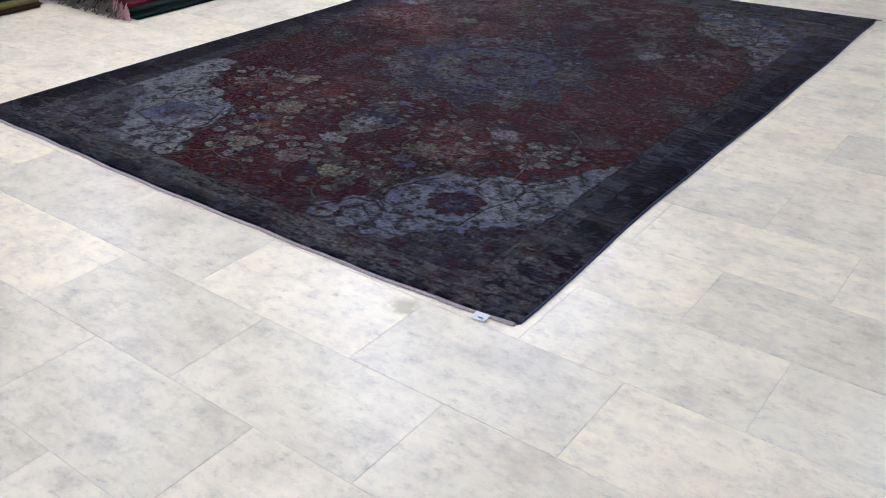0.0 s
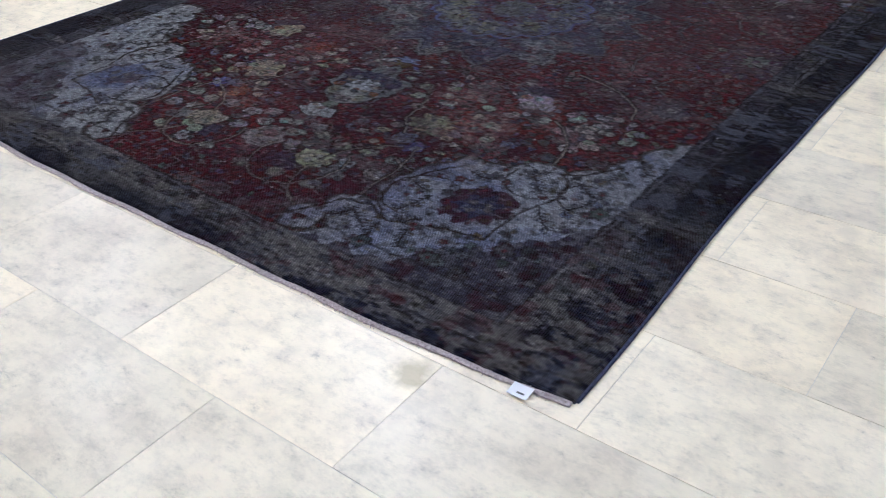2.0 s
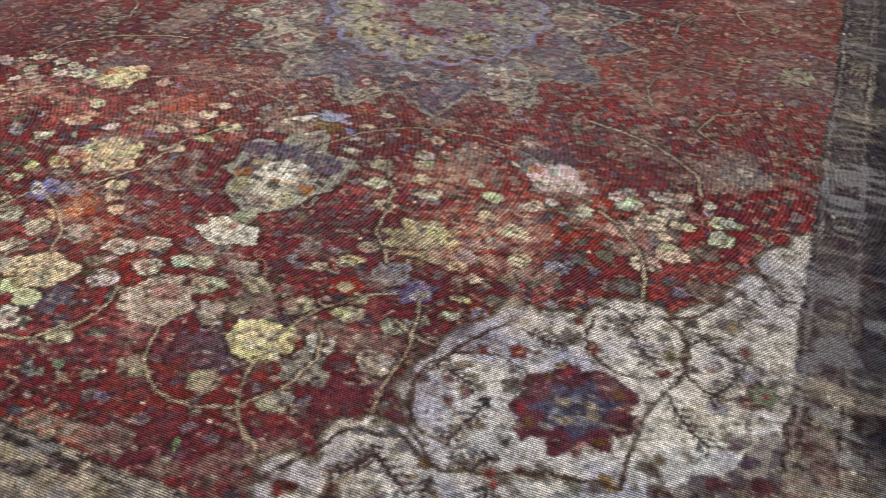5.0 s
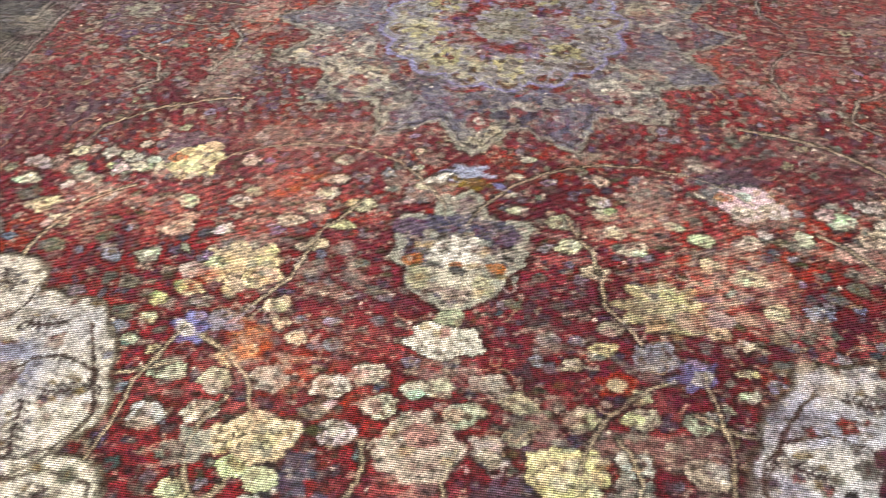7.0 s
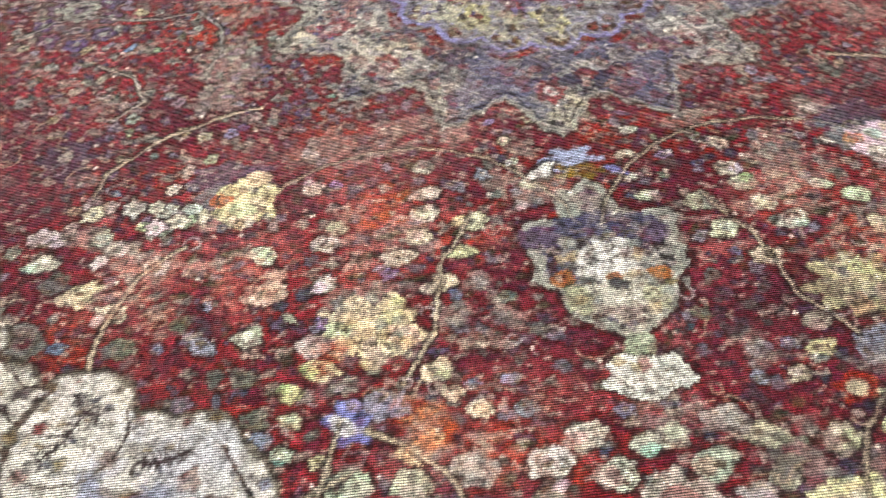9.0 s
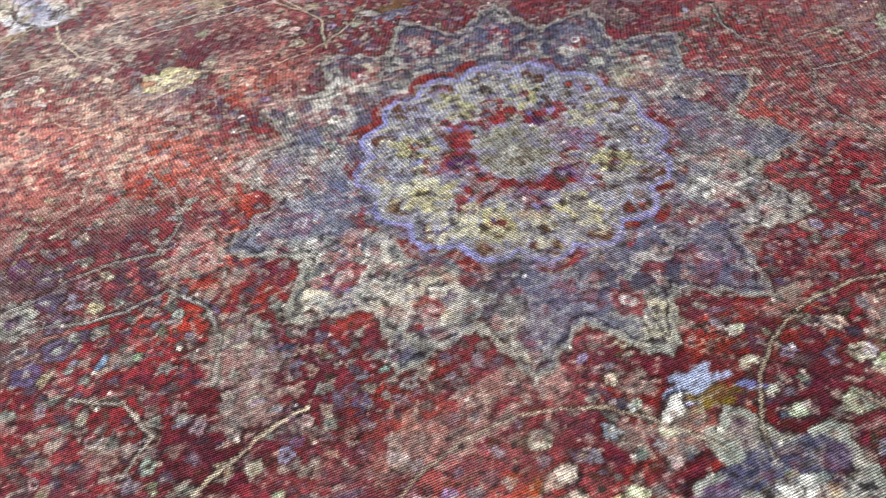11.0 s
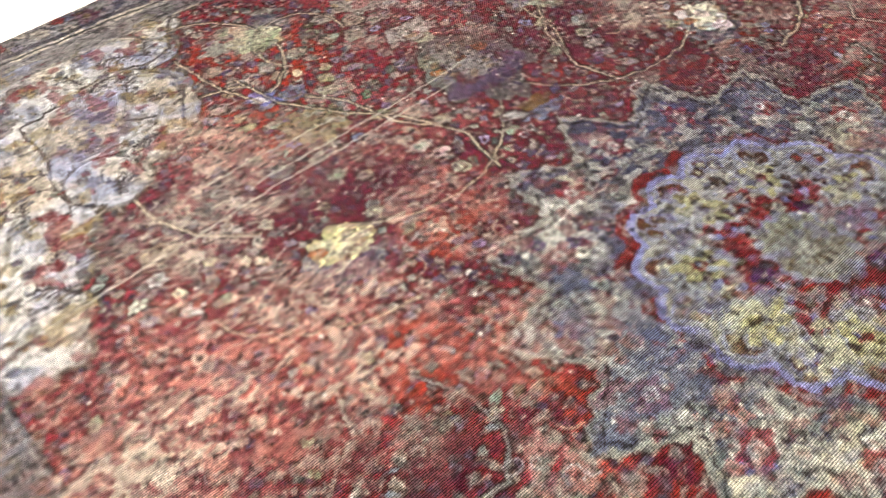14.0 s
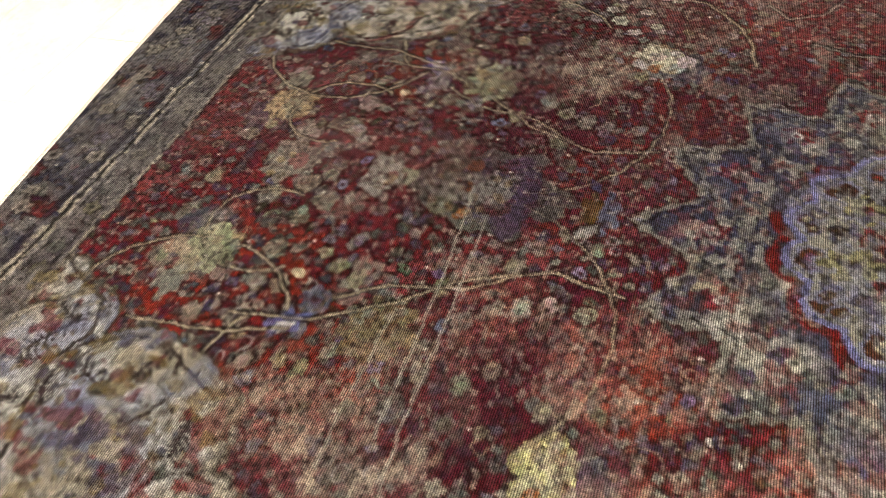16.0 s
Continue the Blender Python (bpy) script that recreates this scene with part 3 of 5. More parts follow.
# pendants on the long axis
def pendant(sy):
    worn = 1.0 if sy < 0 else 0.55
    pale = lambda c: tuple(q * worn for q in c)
    side = [(0.0, 0.68), (0.03, 0.715), (0.045, 0.76), (0.075, 0.785), (0.125, 0.775), (0.145, 0.80), (0.125, 0.85), (0.135, 0.905), (0.10, 0.935), (0.085, 0.985), (0.045, 1.015), (0.0, 1.05)]
    outline = [(0.012 + 0.95 * x, sy * y) for x, y in side] + [(0.012 - 0.95 * x, sy * y) for x, y in side[::-1]]
    fill([(x * 1.08, y + (y - sy * 0.87) * 0.06) for x, y in outline], DARK, 0.8)
    fill(outline, pale((0.105, 0.110, 0.105)))
    fill([(x * 0.84, y - (y - sy * 0.87) * 0.13) for x, y in outline], (0.042, 0.040, 0.062))
    g = win(0.012, sy * 0.87, 0.2)
    body = step(0.20, 0.13, np.hypot((WU[g] - 0.012) * 1.25, WV[g] - sy * 0.87)) * (np.abs(DYE[g].mean(-1) - 0.048) < 0.004)
    lay(body * 0.8 * step(0.48, 0.56, fbm(0.03, 4, seed=90)[g]), pale((0.125, 0.122, 0.120)), g)
    lay(body * 0.7 * step(0.56, 0.62, fbm(0.025, 3, seed=91)[g]), DARK, g)
    shape(-0.09, sy * 0.815, 0.034, MAUVE, 0.9, 0.8)
    shape(0.10, sy * 0.83, 0.030, MAUVE, 0.9, 0.8)
    shape(0.012, sy * 0.80, 0.085, (0.030, 0.030, 0.058), 0.85, 0.35)
    shape(-0.03, sy * 0.745, 0.024, pale(SAGE), 0.9, 1.4)
    shape(0.012, sy * 0.88, 0.056, pale(IVORY), 0.95, 0.9, 0, 7, 0.10)
    shape(0.012, sy * 0.955, 0.050, pale(CREAM), 0.9, 1.0, 0, 7, 0.12)
    for x, q in ((-0.07, 0.0), (0.08, 0.01)):
        shape(x, sy * (0.91 + q), 0.020, (0.135, 0.055, 0.018), 0.85, 0.8)
        shape(x + 0.012, sy * (0.93 + q), 0.014, GREEN, 0.8, 0.8)
        shape(x * 0.8, sy * (0.955 + q), 0.022, pale((0.16, 0.165, 0.12)), 0.85, 1.3)
    shape(0.012, sy * 0.915, 0.016, (0.125, 0.055, 0.02), 0.85, 0.6)
    shape(0.012, sy * 0.93, 0.017, (0.03, 0.03, 0.035), 0.9, 0.8)
    shape(0.012, sy * 0.985, 0.035, (0.06, 0.03, 0.045), 0.7, 0.3)
    seams(0.012, sy * 0.91, 0.10, 60)
    shape(0.0, sy * 0.635, 0.052, pale(SKY), 0.9, 0.55, 0, 6, 0.2)
    shape(0.012, sy * 0.665, 0.045, (0.060, 0.042, 0.010), 0.95, 0.45, 0, 5, 0.2)
    leaf(-0.06, sy * 0.66, 0.036, pale(IVORY), -0.6 * sy)
    leaf(0.075, sy * 0.67, 0.024, pale(LILAC), 0.6 * sy)
    shape(0.012, sy * 1.055, 0.026, (0.115, 0.135, 0.105), 0.95, 1.0)
    shape(0.012, sy * 1.105, 0.072, DARK, 0.7, 0.62, 0, 5, 0.12, math.pi / 2)
    shape(0.012, sy * 1.105, 0.067, pale((0.255, 0.265, 0.262)), 0.97, 0.60, 0, 5, 0.12, math.pi / 2)
    shape(0.012, sy * 1.085, 0.010, ROSE, 0.7, 1.4)
    shape(0.012, sy * 1.32, 0.068, pale((0.19, 0.172, 0.165)), 0.95, 0.85, 0, 8, 0.1)
    shape(0.012, sy * 1.30, 0.03, ROSE, 0.6, 0.7)
    seams(0.012, sy * 1.10, 0.05, 10)
    seams(0.012, sy * 1.32, 0.06, 14)


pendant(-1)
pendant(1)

BD0 = np.maximum(np.maximum(WU - FX, -WU - FL), np.maximum(FN - WV, WV - FF))
# corner pieces: pale ground with a lobed, stepped outline
PU, PV = np.abs(WU), np.where(WV < 0, -WV, WV)
PV = np.where(WV < 0, PV, PV - 0.03)


def edge_of_corner(u):
    """How far along the length the corner piece begins at that distance from the long axis, roughly."""
    return np.interp(u, [0.36, 0.46, 0.50, 0.60, 0.76, 0.92, 1.07], [1.62, 1.50, 1.32, 1.12, 1.06, 1.00, 0.74])


LOBES = [(0.70, 1.27, 0.19), (0.606, 1.312, 0.112), (0.818, 1.085, 0.095), (0.625, 1.14, 0.058), (0.70, 1.12, 0.05), (0.50, 1.475, 0.070), (0.43, 1.57, 0.060),
         (0.955, 1.03, 0.085), (1.035, 0.92, 0.090), (1.05, 0.79, 0.060), (1.085, 0.71, 0.045), (0.90, 1.22, 0.16), (0.60, 1.50, 0.12), (0.76, 1.42, 0.16), (1.0, 1.2, 0.15), (1.14, 0.72, 0.06), (1.16, 0.85, 0.08), (1.12, 1.0, 0.1)]
D = np.full(GU.shape, -9.0)
for lx, ly, lr in LOBES:
    D = np.maximum(D, lr - np.hypot(PU - lx, PV - ly))
D = np.maximum(D, np.where(BD0 < 0.05, (PU - 0.48) * 0.79 + (PV - 1.62) * 0.61, -9.0))
D = D + 0.018 * (fbm(0.03, 3, seed=21) - 0.5)
corner_mask = step(-0.002, 0.002, D) * (PU > 0.35)
lay(corner_mask * 0.97, IVORY)
lay(corner_mask * step(0.50, 0.64, fbm(0.18, 4, seed=22)) * 0.6, (0.165, 0.18, 0.235))
lay(corner_mask * step(0.56, 0.68, fbm(0.10, 4, seed=23)) * 0.55, (0.115, 0.125, 0.22))
lay(corner_mask * step(0.55, 0.68, fbm(0.13, 4, seed=24)) * 0.6, CREAM)
lay(corner_mask * step(0.54, 0.66, fbm(0.20, 4, seed=28)) * np.where(WV > 0, 0.75, 0.2), (0.20, 0.175, 0.135))
lay(corner_mask * (WV < 0) * (WU > 0) * 0.18, (0.125, 0.135, 0.215))
sprinkle(corner_mask, 0.020, 205, [(0.10, 0.098, 0.10), (0.16, 0.165, 0.18), (0.07, 0.06, 0.05), (0.12, 0.13, 0.19)], 0.32, 0.32, rim=(0.08, 0.075, 0.072), rim_alpha=0.5, alpha=0.55)
sprinkle(corner_mask, 0.030, 211, [(0.05, 0.045, 0.04), (0.085, 0.062, 0.030), (0.075, 0.012, 0.014), (0.06, 0.06, 0.075)], 0.20, 0.24, rim=(0.06, 0.05, 0.045), rim_alpha=0.6, alpha=0.8)
sprinkle(corner_mask, 0.062, 206, [(0.075, 0.010, 0.012), (0.085, 0.062, 0.030), (0.10, 0.11, 0.16), (0.05, 0.05, 0.055)], 0.45, 0.20, rim=(0.04, 0.035, 0.033))
lay(corner_mask * (WV < 0) * (WU < 0) * 0.4 * step(0.40, 0.52, fbm(0.05, 4, seed=75)), (0.275, 0.278, 0.275))
lay(step(0.009, 0.004, np.abs(D)) * (PU > 0.35) * 0.85, (0.035, 0.032, 0.026))


def corner_piece(sx, sy):
    oy = 0.03 if sy > 0 else 0.0
    P = lambda x, y: (sx * x, sy * (y + oy))
    v = lambda c: tuple(q * rng.uniform(0.85, 1.1) for q in c)
    # palmette
    whole = 0.95 if (sx, sy) == (1, -1) else 0.6
    shape(*P(0.765, 1.28), 0.098, (0.026, 0.005, 0.016), whole, 0.92, -0.6 * sx * sy, 9, 0.10)
    shape(*P(0.765, 1.28), 0.086, (0.045, 0.005, 0.012), 0.3 * whole, 0.9, -0.6 * sx * sy, 9, 0.2)
    for k in range(16):
        a = k * 0.3927
        shape(*P(0.765 + 0.082 * math.cos(a), 1.28 + 0.075 * math.sin(a)), 0.011, [DARK, MAROON, OLIVE, RED][k % 4], 0.8 * whole, 0.8, a)
    shape(*P(0.770, 1.285), 0.062, (0.022, 0.026, 0.054), 0.9 * whole, 0.85, -0.6 * sx * sy, 7, 0.2)
    if whole < 0.9:
        g = win(sx * 0.765, sy * 1.28, 0.18)
        lay(0.8 * step(0.47, 0.56, fbm(0.045, 4, seed=71)[g]) * step(0.16, 0.10, np.hypot(WU[g] - sx * 0.765, WV[g] - sy * (1.28 + oy))), (0.185, 0.17, 0.145) if sy > 0 else (0.10, 0.115, 0.19), g)
    for k in range(7):
        a = k * 0.9
        shape(*P(0.77 + 0.03 * math.cos(a), 1.287 + 0.024 * math.sin(a)), 0.010, (0.08, 0.09, 0.13) if k % 2 else (0.12, 0.105, 0.085), 0.75)
    # dark stems around it
    for pts, w in (([(0.36, 1.61), (0.42, 1.53), (0.46, 1.45), (0.54, 1.43), (0.615, 1.47), (0.65, 1.455), (0.755, 1.42), (0.87, 1.40)], 0.0085),
                   ([(0.87, 1.40), (0.872, 1.25), (0.906, 1.16), (0.912, 1.09), (0.88, 1.04), (0.855, 1.02), (0.905, 1.0), (0.98, 0.90)], 0.007),
                   ([(0.615, 1.47), (0.545, 1.41), (0.513, 1.32), (0.555, 1.22), (0.60, 1.14)], 0.0065),
                   (arc(0.612, 1.318, 0.100, 80, 330, 18), 0.0055), (arc(0.822, 1.095, 0.085, -50, 200, 18), 0.005), (arc(0.97, 1.10, 0.07, 40, 260, 12), 0.006)):
        stroke([P(*p) for p in pts], w * 1.1, (0.024, 0.018, 0.016), 0.95, 0.001)
    # sprigs: fine dark twigs with buds
    ink = (0.018, 0.015, 0.018)
    for x, y, a, n in ((0.62, 1.36, 1.9, 0.09), (0.57, 1.28, 0.4, 0.07), (0.83, 1.10, 0.9, 0.08), (0.80, 1.05, 2.4, 0.05), (0.55, 1.49, 0.6, 0.09), (0.62, 1.53, 1.3, 0.08), (0.50, 1.50, 2.2, 0.06),
                       (0.70, 1.50, 1.2, 0.07), (0.96, 1.06, 0.5, 0.08), (0.99, 0.95, 1.9, 0.08), (1.03, 0.86, 0.9, 0.07), (0.94, 1.24, 0.7, 0.09), (0.98, 1.14, 2.0, 0.07), (0.68, 1.15, 0.1, 0.06), (0.66, 1.43, 2.7, 0.06)):
        ca, sa = math.cos(a), math.sin(a)
        stroke([P(x - n * ca * 0.6, y - n * sa * 0.6), P(x + n * ca * 0.1, y + n * sa * 0.1 + 0.008), P(x + n * ca * 0.6, y + n * sa * 0.6)], 0.0064, ink, 1.0, 0.0005)
        for k in range(7):
            t = n * (k / 6 - 0.5) * 1.1
            for w in (1, -1):
                b = a + w * 0.9
                bx, by = x + t * ca, y + t * sa
                stroke([P(bx, by), P(bx + 0.018 * math.cos(b), by + 0.018 * math.sin(b))], 0.0050, ink, 0.95)
                if (k + w) % 3 == 0:
                    shape(*P(bx + 0.022 * math.cos(b), by + 0.022 * math.sin(b)), 0.0065, [RED, (0.075, 0.06, 0.035), SLATE][k % 3], 0.85, 0.8)
    for k in range(70):
        x, y = rng.uniform(0.46, 1.06), rng.uniform(0.75, 1.55)
        if y < float(edge_of_corner(x)) + 0.04 or math.hypot(x - 0.765, y - 1.28) < 0.11:
            continue
        blossom(*P(x, y), rng.uniform(0.006, 0.012), v([RED, (0.085, 0.062, 0.032), SLATE, GREYGREEN, MAUVE][k % 5]), [OLIVE, DARK][k % 2], GREYGREEN, 5, alpha=0.85)
    # the dark triangle between corner piece and border, with grey and red flowers
    dark = 0.95 if (sx, sy) == (1, -1) else 0.55 if sy < 0 else 0.35
    q = win(sx * 0.85, sy * (1.45 + oy), 0.42)
    a, b = WU[q] * sx, WV[q] * sy - oy
    lim = np.interp(a, [0.45, 0.63, 0.70, 0.81, 0.85, 0.915, 0.99, 1.04, 1.09], [1.64, 1.61, 1.62, 1.53, 1.46, 1.435, 1.32, 1.256, 1.19]) + 0.018 * np.sin(a * 70)
    m = step(-0.004, 0.004, b - lim) * (a > 0.45) * (BD0[q] < 0)
    lay(dark * m, (0.034, 0.030, 0.044), q)
    lay(dark * 0.8 * m * step(0.5, 0.6, fbm(0.04, 3, seed=27)[q]), (0.095, 0.090, 0.098), q)
    lay(dark * 0.8 * m * step(0.56, 0.64, fbm(0.05, 3, seed=26)[q]), (0.030, 0.006, 0.012), q)
    for k in range(60):
        x, y = rng.uniform(0.62, 1.07), rng.uniform(1.22, 1.56)
        if y > 1.62 - 0.9 * (x - 0.66):
            blossom(*P(x, y), rng.uniform(0.008, 0.020), v([GREYGREEN, SAGE, MAUVE, MAROON][k % 4]), [MAROON, OLIVE, NAVY][k % 3], DARK, 6, alpha=0.8)
    for x, y in ((0.62, 1.575), (1.03, 1.14), (0.80, 1.54), (0.93, 1.41)):
        shape(*P(x, y), 0.030, v(MAROON), 0.8, 0.7, rng.uniform(0, 3), 6, 0.25)
        blossom(*P(x + 0.01, y), 0.022, v(GREYGREEN), RED, DARK, 6)


four(corner_piece)

# medallion: sixteen-pointed star on grey-blue ground
R, TH = np.hypot((WU - 0.006) * np.where(WU < 0, 0.95, 0.98), WV - 0.005), np.arctan2(WV, WU)
saw = np.abs((TH / (2 * math.pi) * 16) % 1.0 - 0.5) * 2  # points on the axes
EDGE = 0.465 + 0.118 * saw ** 1.15 + 0.006 * np.sin(saw * 19)
star = step(0.004, -0.004, R - EDGE)
lay(star, SLATE)
lay(star * step(0.44, 0.62, fbm(0.10, 4, seed=31)) * 0.7, (0.056, 0.058, 0.064))
lay(star * step(0.52, 0.66, fbm(0.22, 4, seed=32)) * 0.75, MAUVE)
lay(star * step(0.55, 0.70, fbm(0.12, 5, seed=33)) * 0.8, CREAM)
lay(star * step(0.55, 0.68, fbm(0.12, 4, seed=34)) * 0.7, (0.045, 0.048, 0.095))
# dark places of the medallion; the pale ones after them mix wear with painted glare
for x, y, q in ((0.05, 0.44, 0.18), (0.30, 0.30, 0.15), (0.09, -0.38, 0.10), (-0.02, -0.40, 0.09), (0.134, 0.43, 0.13), (0.157, -0.36, 0.14), (-0.37, -0.06, 0.07), (-0.33, -0.38, 0.05), (0.40, -0.05, 0.10), (-0.12, 0.44, 0.08)):
    s = win(x, y, q * 1.7)
    m = step(1.3, 0.4, np.hypot(WU[s] - x, WV[s] - y) / q + 0.9 * (fbm(0.04, 3, seed=36)[s] - 0.5))
    lay(0.75 * m * star[s], (0.024, 0.026, 0.050), s)
for x, y, q in ((0.335, -0.255, 0.10), (0.43, -0.16, 0.085), (-0.325, -0.295, 0.095), (-0.51, -0.03, 0.12), (-0.48, 0.14, 0.10), (-0.49, -0.19, 0.06), (-0.20, -0.44, 0.075), (0.015, -0.48, 0.06), (-0.26, 0.37, 0.11), (-0.13, 0.46, 0.06), (0.38, 0.10, 0.08)):
    s = win(x, y, q * 1.7)
    m = step(1.3, 0.4, np.hypot(WU[s] - x, WV[s] - y) / q + 0.9 * (fbm(0.04, 3, seed=35)[s] - 0.5))
    lay(0.75 * m * star[s], (0.225, 0.215, 0.165) if q < 0.1 else (0.215, 0.222, 0.215), s)

for k in range(16):
    a = (k + 0.5 - 0.5) * math.pi / 8
    for r, q in ((0.475, 0.026), (0.40, 0.022), (0.365, 0.016)):
        b = a + (0.0 if r > 0.45 else math.pi / 16)
        col = [IVORY, ROSE, CREAM, SAGE, LILAC][int(rng.integers(5))]
        blossom(r * math.cos(b), r * math.sin(b), q, tuple(0.65 * c for c in col), [RED, OLIVE, MAUVE][int(rng.integers(3))], SLATE, 6, alpha=0.85)
for k in range(90):
    a, r = rng.uniform(0, 6.28), rng.uniform(0.34, 0.53)
    if r < 0.44 or abs(((a / (2 * math.pi) * 16) % 1.0) - 0.5) > 0.3:
        blossom(r * math.cos(a), r * math.sin(a), rng.uniform(0.007, 0.013), [SAGE, MAUVE, CREAM, MAROON][k % 4], DARK, DARK, 5, alpha=0.7)
sprinkle(star * (R > 0.30), 0.022, 203, [SLATE, GREYGREEN, (0.15, 0.145, 0.13), MAUVE, (0.045, 0.05, 0.10), MAROON], 0.7, 0.34, rim_alpha=0.45, alpha=0.6)
sprinkle(star * (R > 0.32), 0.050, 204, [SAGE, CREAM, (0.13, 0.075, 0.07), MAUVE], 0.5, 0.30, rim=SLATE)

for k in range(16):  # red rosettes with ivory hearts in the points
    a = k * math.pi / 8
    x, y, f = 0.44 * math.cos(a) / 0.965, 0.44 * math.sin(a), rng.uniform(0.4, 0.95)
    shape(x, y, 0.034, (0.085, 0.012, 0.016), f, 0.85, a, 7, 0.14)
    shape(x, y, 0.015, IVORY, f, 0.9, a)
    shape(x, y, 0.006, (0.085, 0.012, 0.016), f)
lay(star * (R > 0.32) * 0.55 * step(0.56, 0.62, fbm(0.024, 3, seed=92, stretch=1.5)), (0.175, 0.178, 0.175))
lay(star * (R > 0.32) * 0.55 * step(0.57, 0.63, fbm(0.020, 3, seed=93, stretch=1.5)), (0.014, 0.017, 0.024))
lay(star * (R > 0.32) * 0.6 * step(0.50, 0.62, fbm(0.16, 3, seed=103)), (0.048, 0.054, 0.092))
lay(star * (R > 0.32) * 0.45 * step(0.60, 0.66, fbm(0.030, 3, seed=94)), (0.080, 0.018, 0.018))
lay(step(0.011, 0.007, np.abs(R - EDGE + 0.004)) * 0.85 * step(0.25, 0.5, fbm(0.03, 3, seed=39)), (0.105, 0.108, 0.10))
lay(step(0.0045, 0.002, np.abs(R - EDGE - 0.008)) * 0.8, DARK)
lay(step(0.005, 0.002, np.abs(R - EDGE + 0.024)) * 0.8, DARK)

# the disc in the middle, sixteen lilac lobes
RL = 0.288 + 0.030 * np.abs(np.sin(TH * 8 + 0.3))
disc = step(0.003, -0.003, R - RL)
lay(step(0.004, -0.004, R - RL - 0.026) * step(0.42, 0.58, fbm(0.04, 3, seed=43)), (0.066, 0.009, 0.010))
lay(disc, (0.100, 0.106, 0.215))
lay(step(0.003, -0.003, R - RL + 0.012), (0.118, 0.124, 0.150))
lay(step(0.003, -0.003, R - RL + 0.012) * step(0.48, 0.60, fbm(0.05, 3, seed=45)) * 0.8, (0.170, 0.172, 0.150))
lay(step(0.004, -0.004, R - 0.150) * step(0.28, 0.45, fbm(0.04, 3, seed=41)), (0.070, 0.008, 0.012))
for k in range(16):
    a = (k + 0.5) * math.pi / 8 - 0.0375
    for b, r, q in ((0.0, 0.285, 0.020), (0.075, 0.272, 0.015), (-0.075, 0.272, 0.015)) if k % 2 else ((0.0, 0.270, 0.032),):
        x, y = r * math.cos(a + b), r * math.sin(a + b)
        shape(x, y, q + 0.004, (0.11, 0.118, 0.19), 0.9)
        shape(x, y, q, (0.046, 0.022, 0.010), 0.95, 0.85, a)
        shape(x, y, q * 0.4, [STRAW, (0.10, 0.012, 0.012), OLIVE][k % 3], 0.85)
for k in range(8):
    a = k * math.pi / 4 + 0.2
    x, y = 0.205 * math.cos(a), 0.205 * math.sin(a)
    shape(x, y, 0.062, (0.145, 0.152, 0.185), 0.9, 0.75, a, 6, 0.15)
    shape(x, y, 0.050, (0.205, 0.200, 0.105) if k in (4, 5, 6) else (0.160, 0.158, 0.085), 0.9, 0.7, a, 6, 0.22)
    for q in (0.5, -0.5):
        stroke([(x, y), (x + 0.035 * math.cos(a + q), y + 0.035 * math.sin(a + q))], 0.005, OLIVE, 0.8)
    shape(x, y, 0.013, [OLIVE, RED][k % 2], 0.9)
    b = a + math.pi / 8
    x, y = 0.165 * math.cos(b), 0.165 * math.sin(b)
    shape(x, y, 0.040, (0.075, 0.009, 0.013), 0.9, 0.75, b, 5, 0.25)
    shape(x, y, 0.014, LILAC, 0.8, 0.7, b)
    leaf(0.225 * math.cos(b), 0.225 * math.sin(b), 0.024, OLIVE, b)
    shape(0.115 * math.cos(b), 0.115 * math.sin(b), 0.022, (0.095, 0.010, 0.012) if k % 3 else (0.030, 0.012, 0.05), 0.9, 0.8, b, 4, 0.2)
sprinkle(step(0.002, -0.002, R - 0.235), 0.026, 209, [(0.10, 0.11, 0.17), MAROON, OLIVE, SLATE, (0.14, 0.14, 0.10)], 0.35, 0.28, alpha=0.7)
shape(0.006, 0.006, 0.090, (0.11, 0.118, 0.16), 0.95, 1, 0, 16, 0.05)
shape(0.006, 0.006, 0.078, (0.105, 0.108, 0.092), 0.95, 1, 0, 12, 0.10)
for k in range(12):
    a = k * math.pi / 6
    stroke([(0.022 * math.cos(a), 0.022 * math.sin(a)), (0.066 * math.cos(a), 0.066 * math.sin(a))], 0.005, OLIVE, 0.85)
shape(0, 0, 0.018, CREAM, 0.9, 1, 0, 6, 0.2)
for x, y, q in ((-0.20, -0.14, 0.06), (-0.07, -0.25, 0.05), (0.06, -0.24, 0.05)):
    s = win(x, y, q * 1.7)
    lay(0.6 * step(1.3, 0.4, np.hypot(WU[s] - x, WV[s] - y) / q + 0.8 * (fbm(0.03, 3, seed=42)[s] - 0.5)) * step(0.4, 0.55, fbm(0.02, 3, seed=44)[s]), (0.22, 0.22, 0.175), s)

for k in range(60):
    a, r = rng.uniform(0, 6.28), rng.uniform(0.10, 0.28)
    shape(r * math.cos(a), r * math.sin(a), rng.uniform(0.006, 0.014), [LILAC, OLIVE, MAROON, SKY, DARK][k % 5], 0.75, 0.7, a)

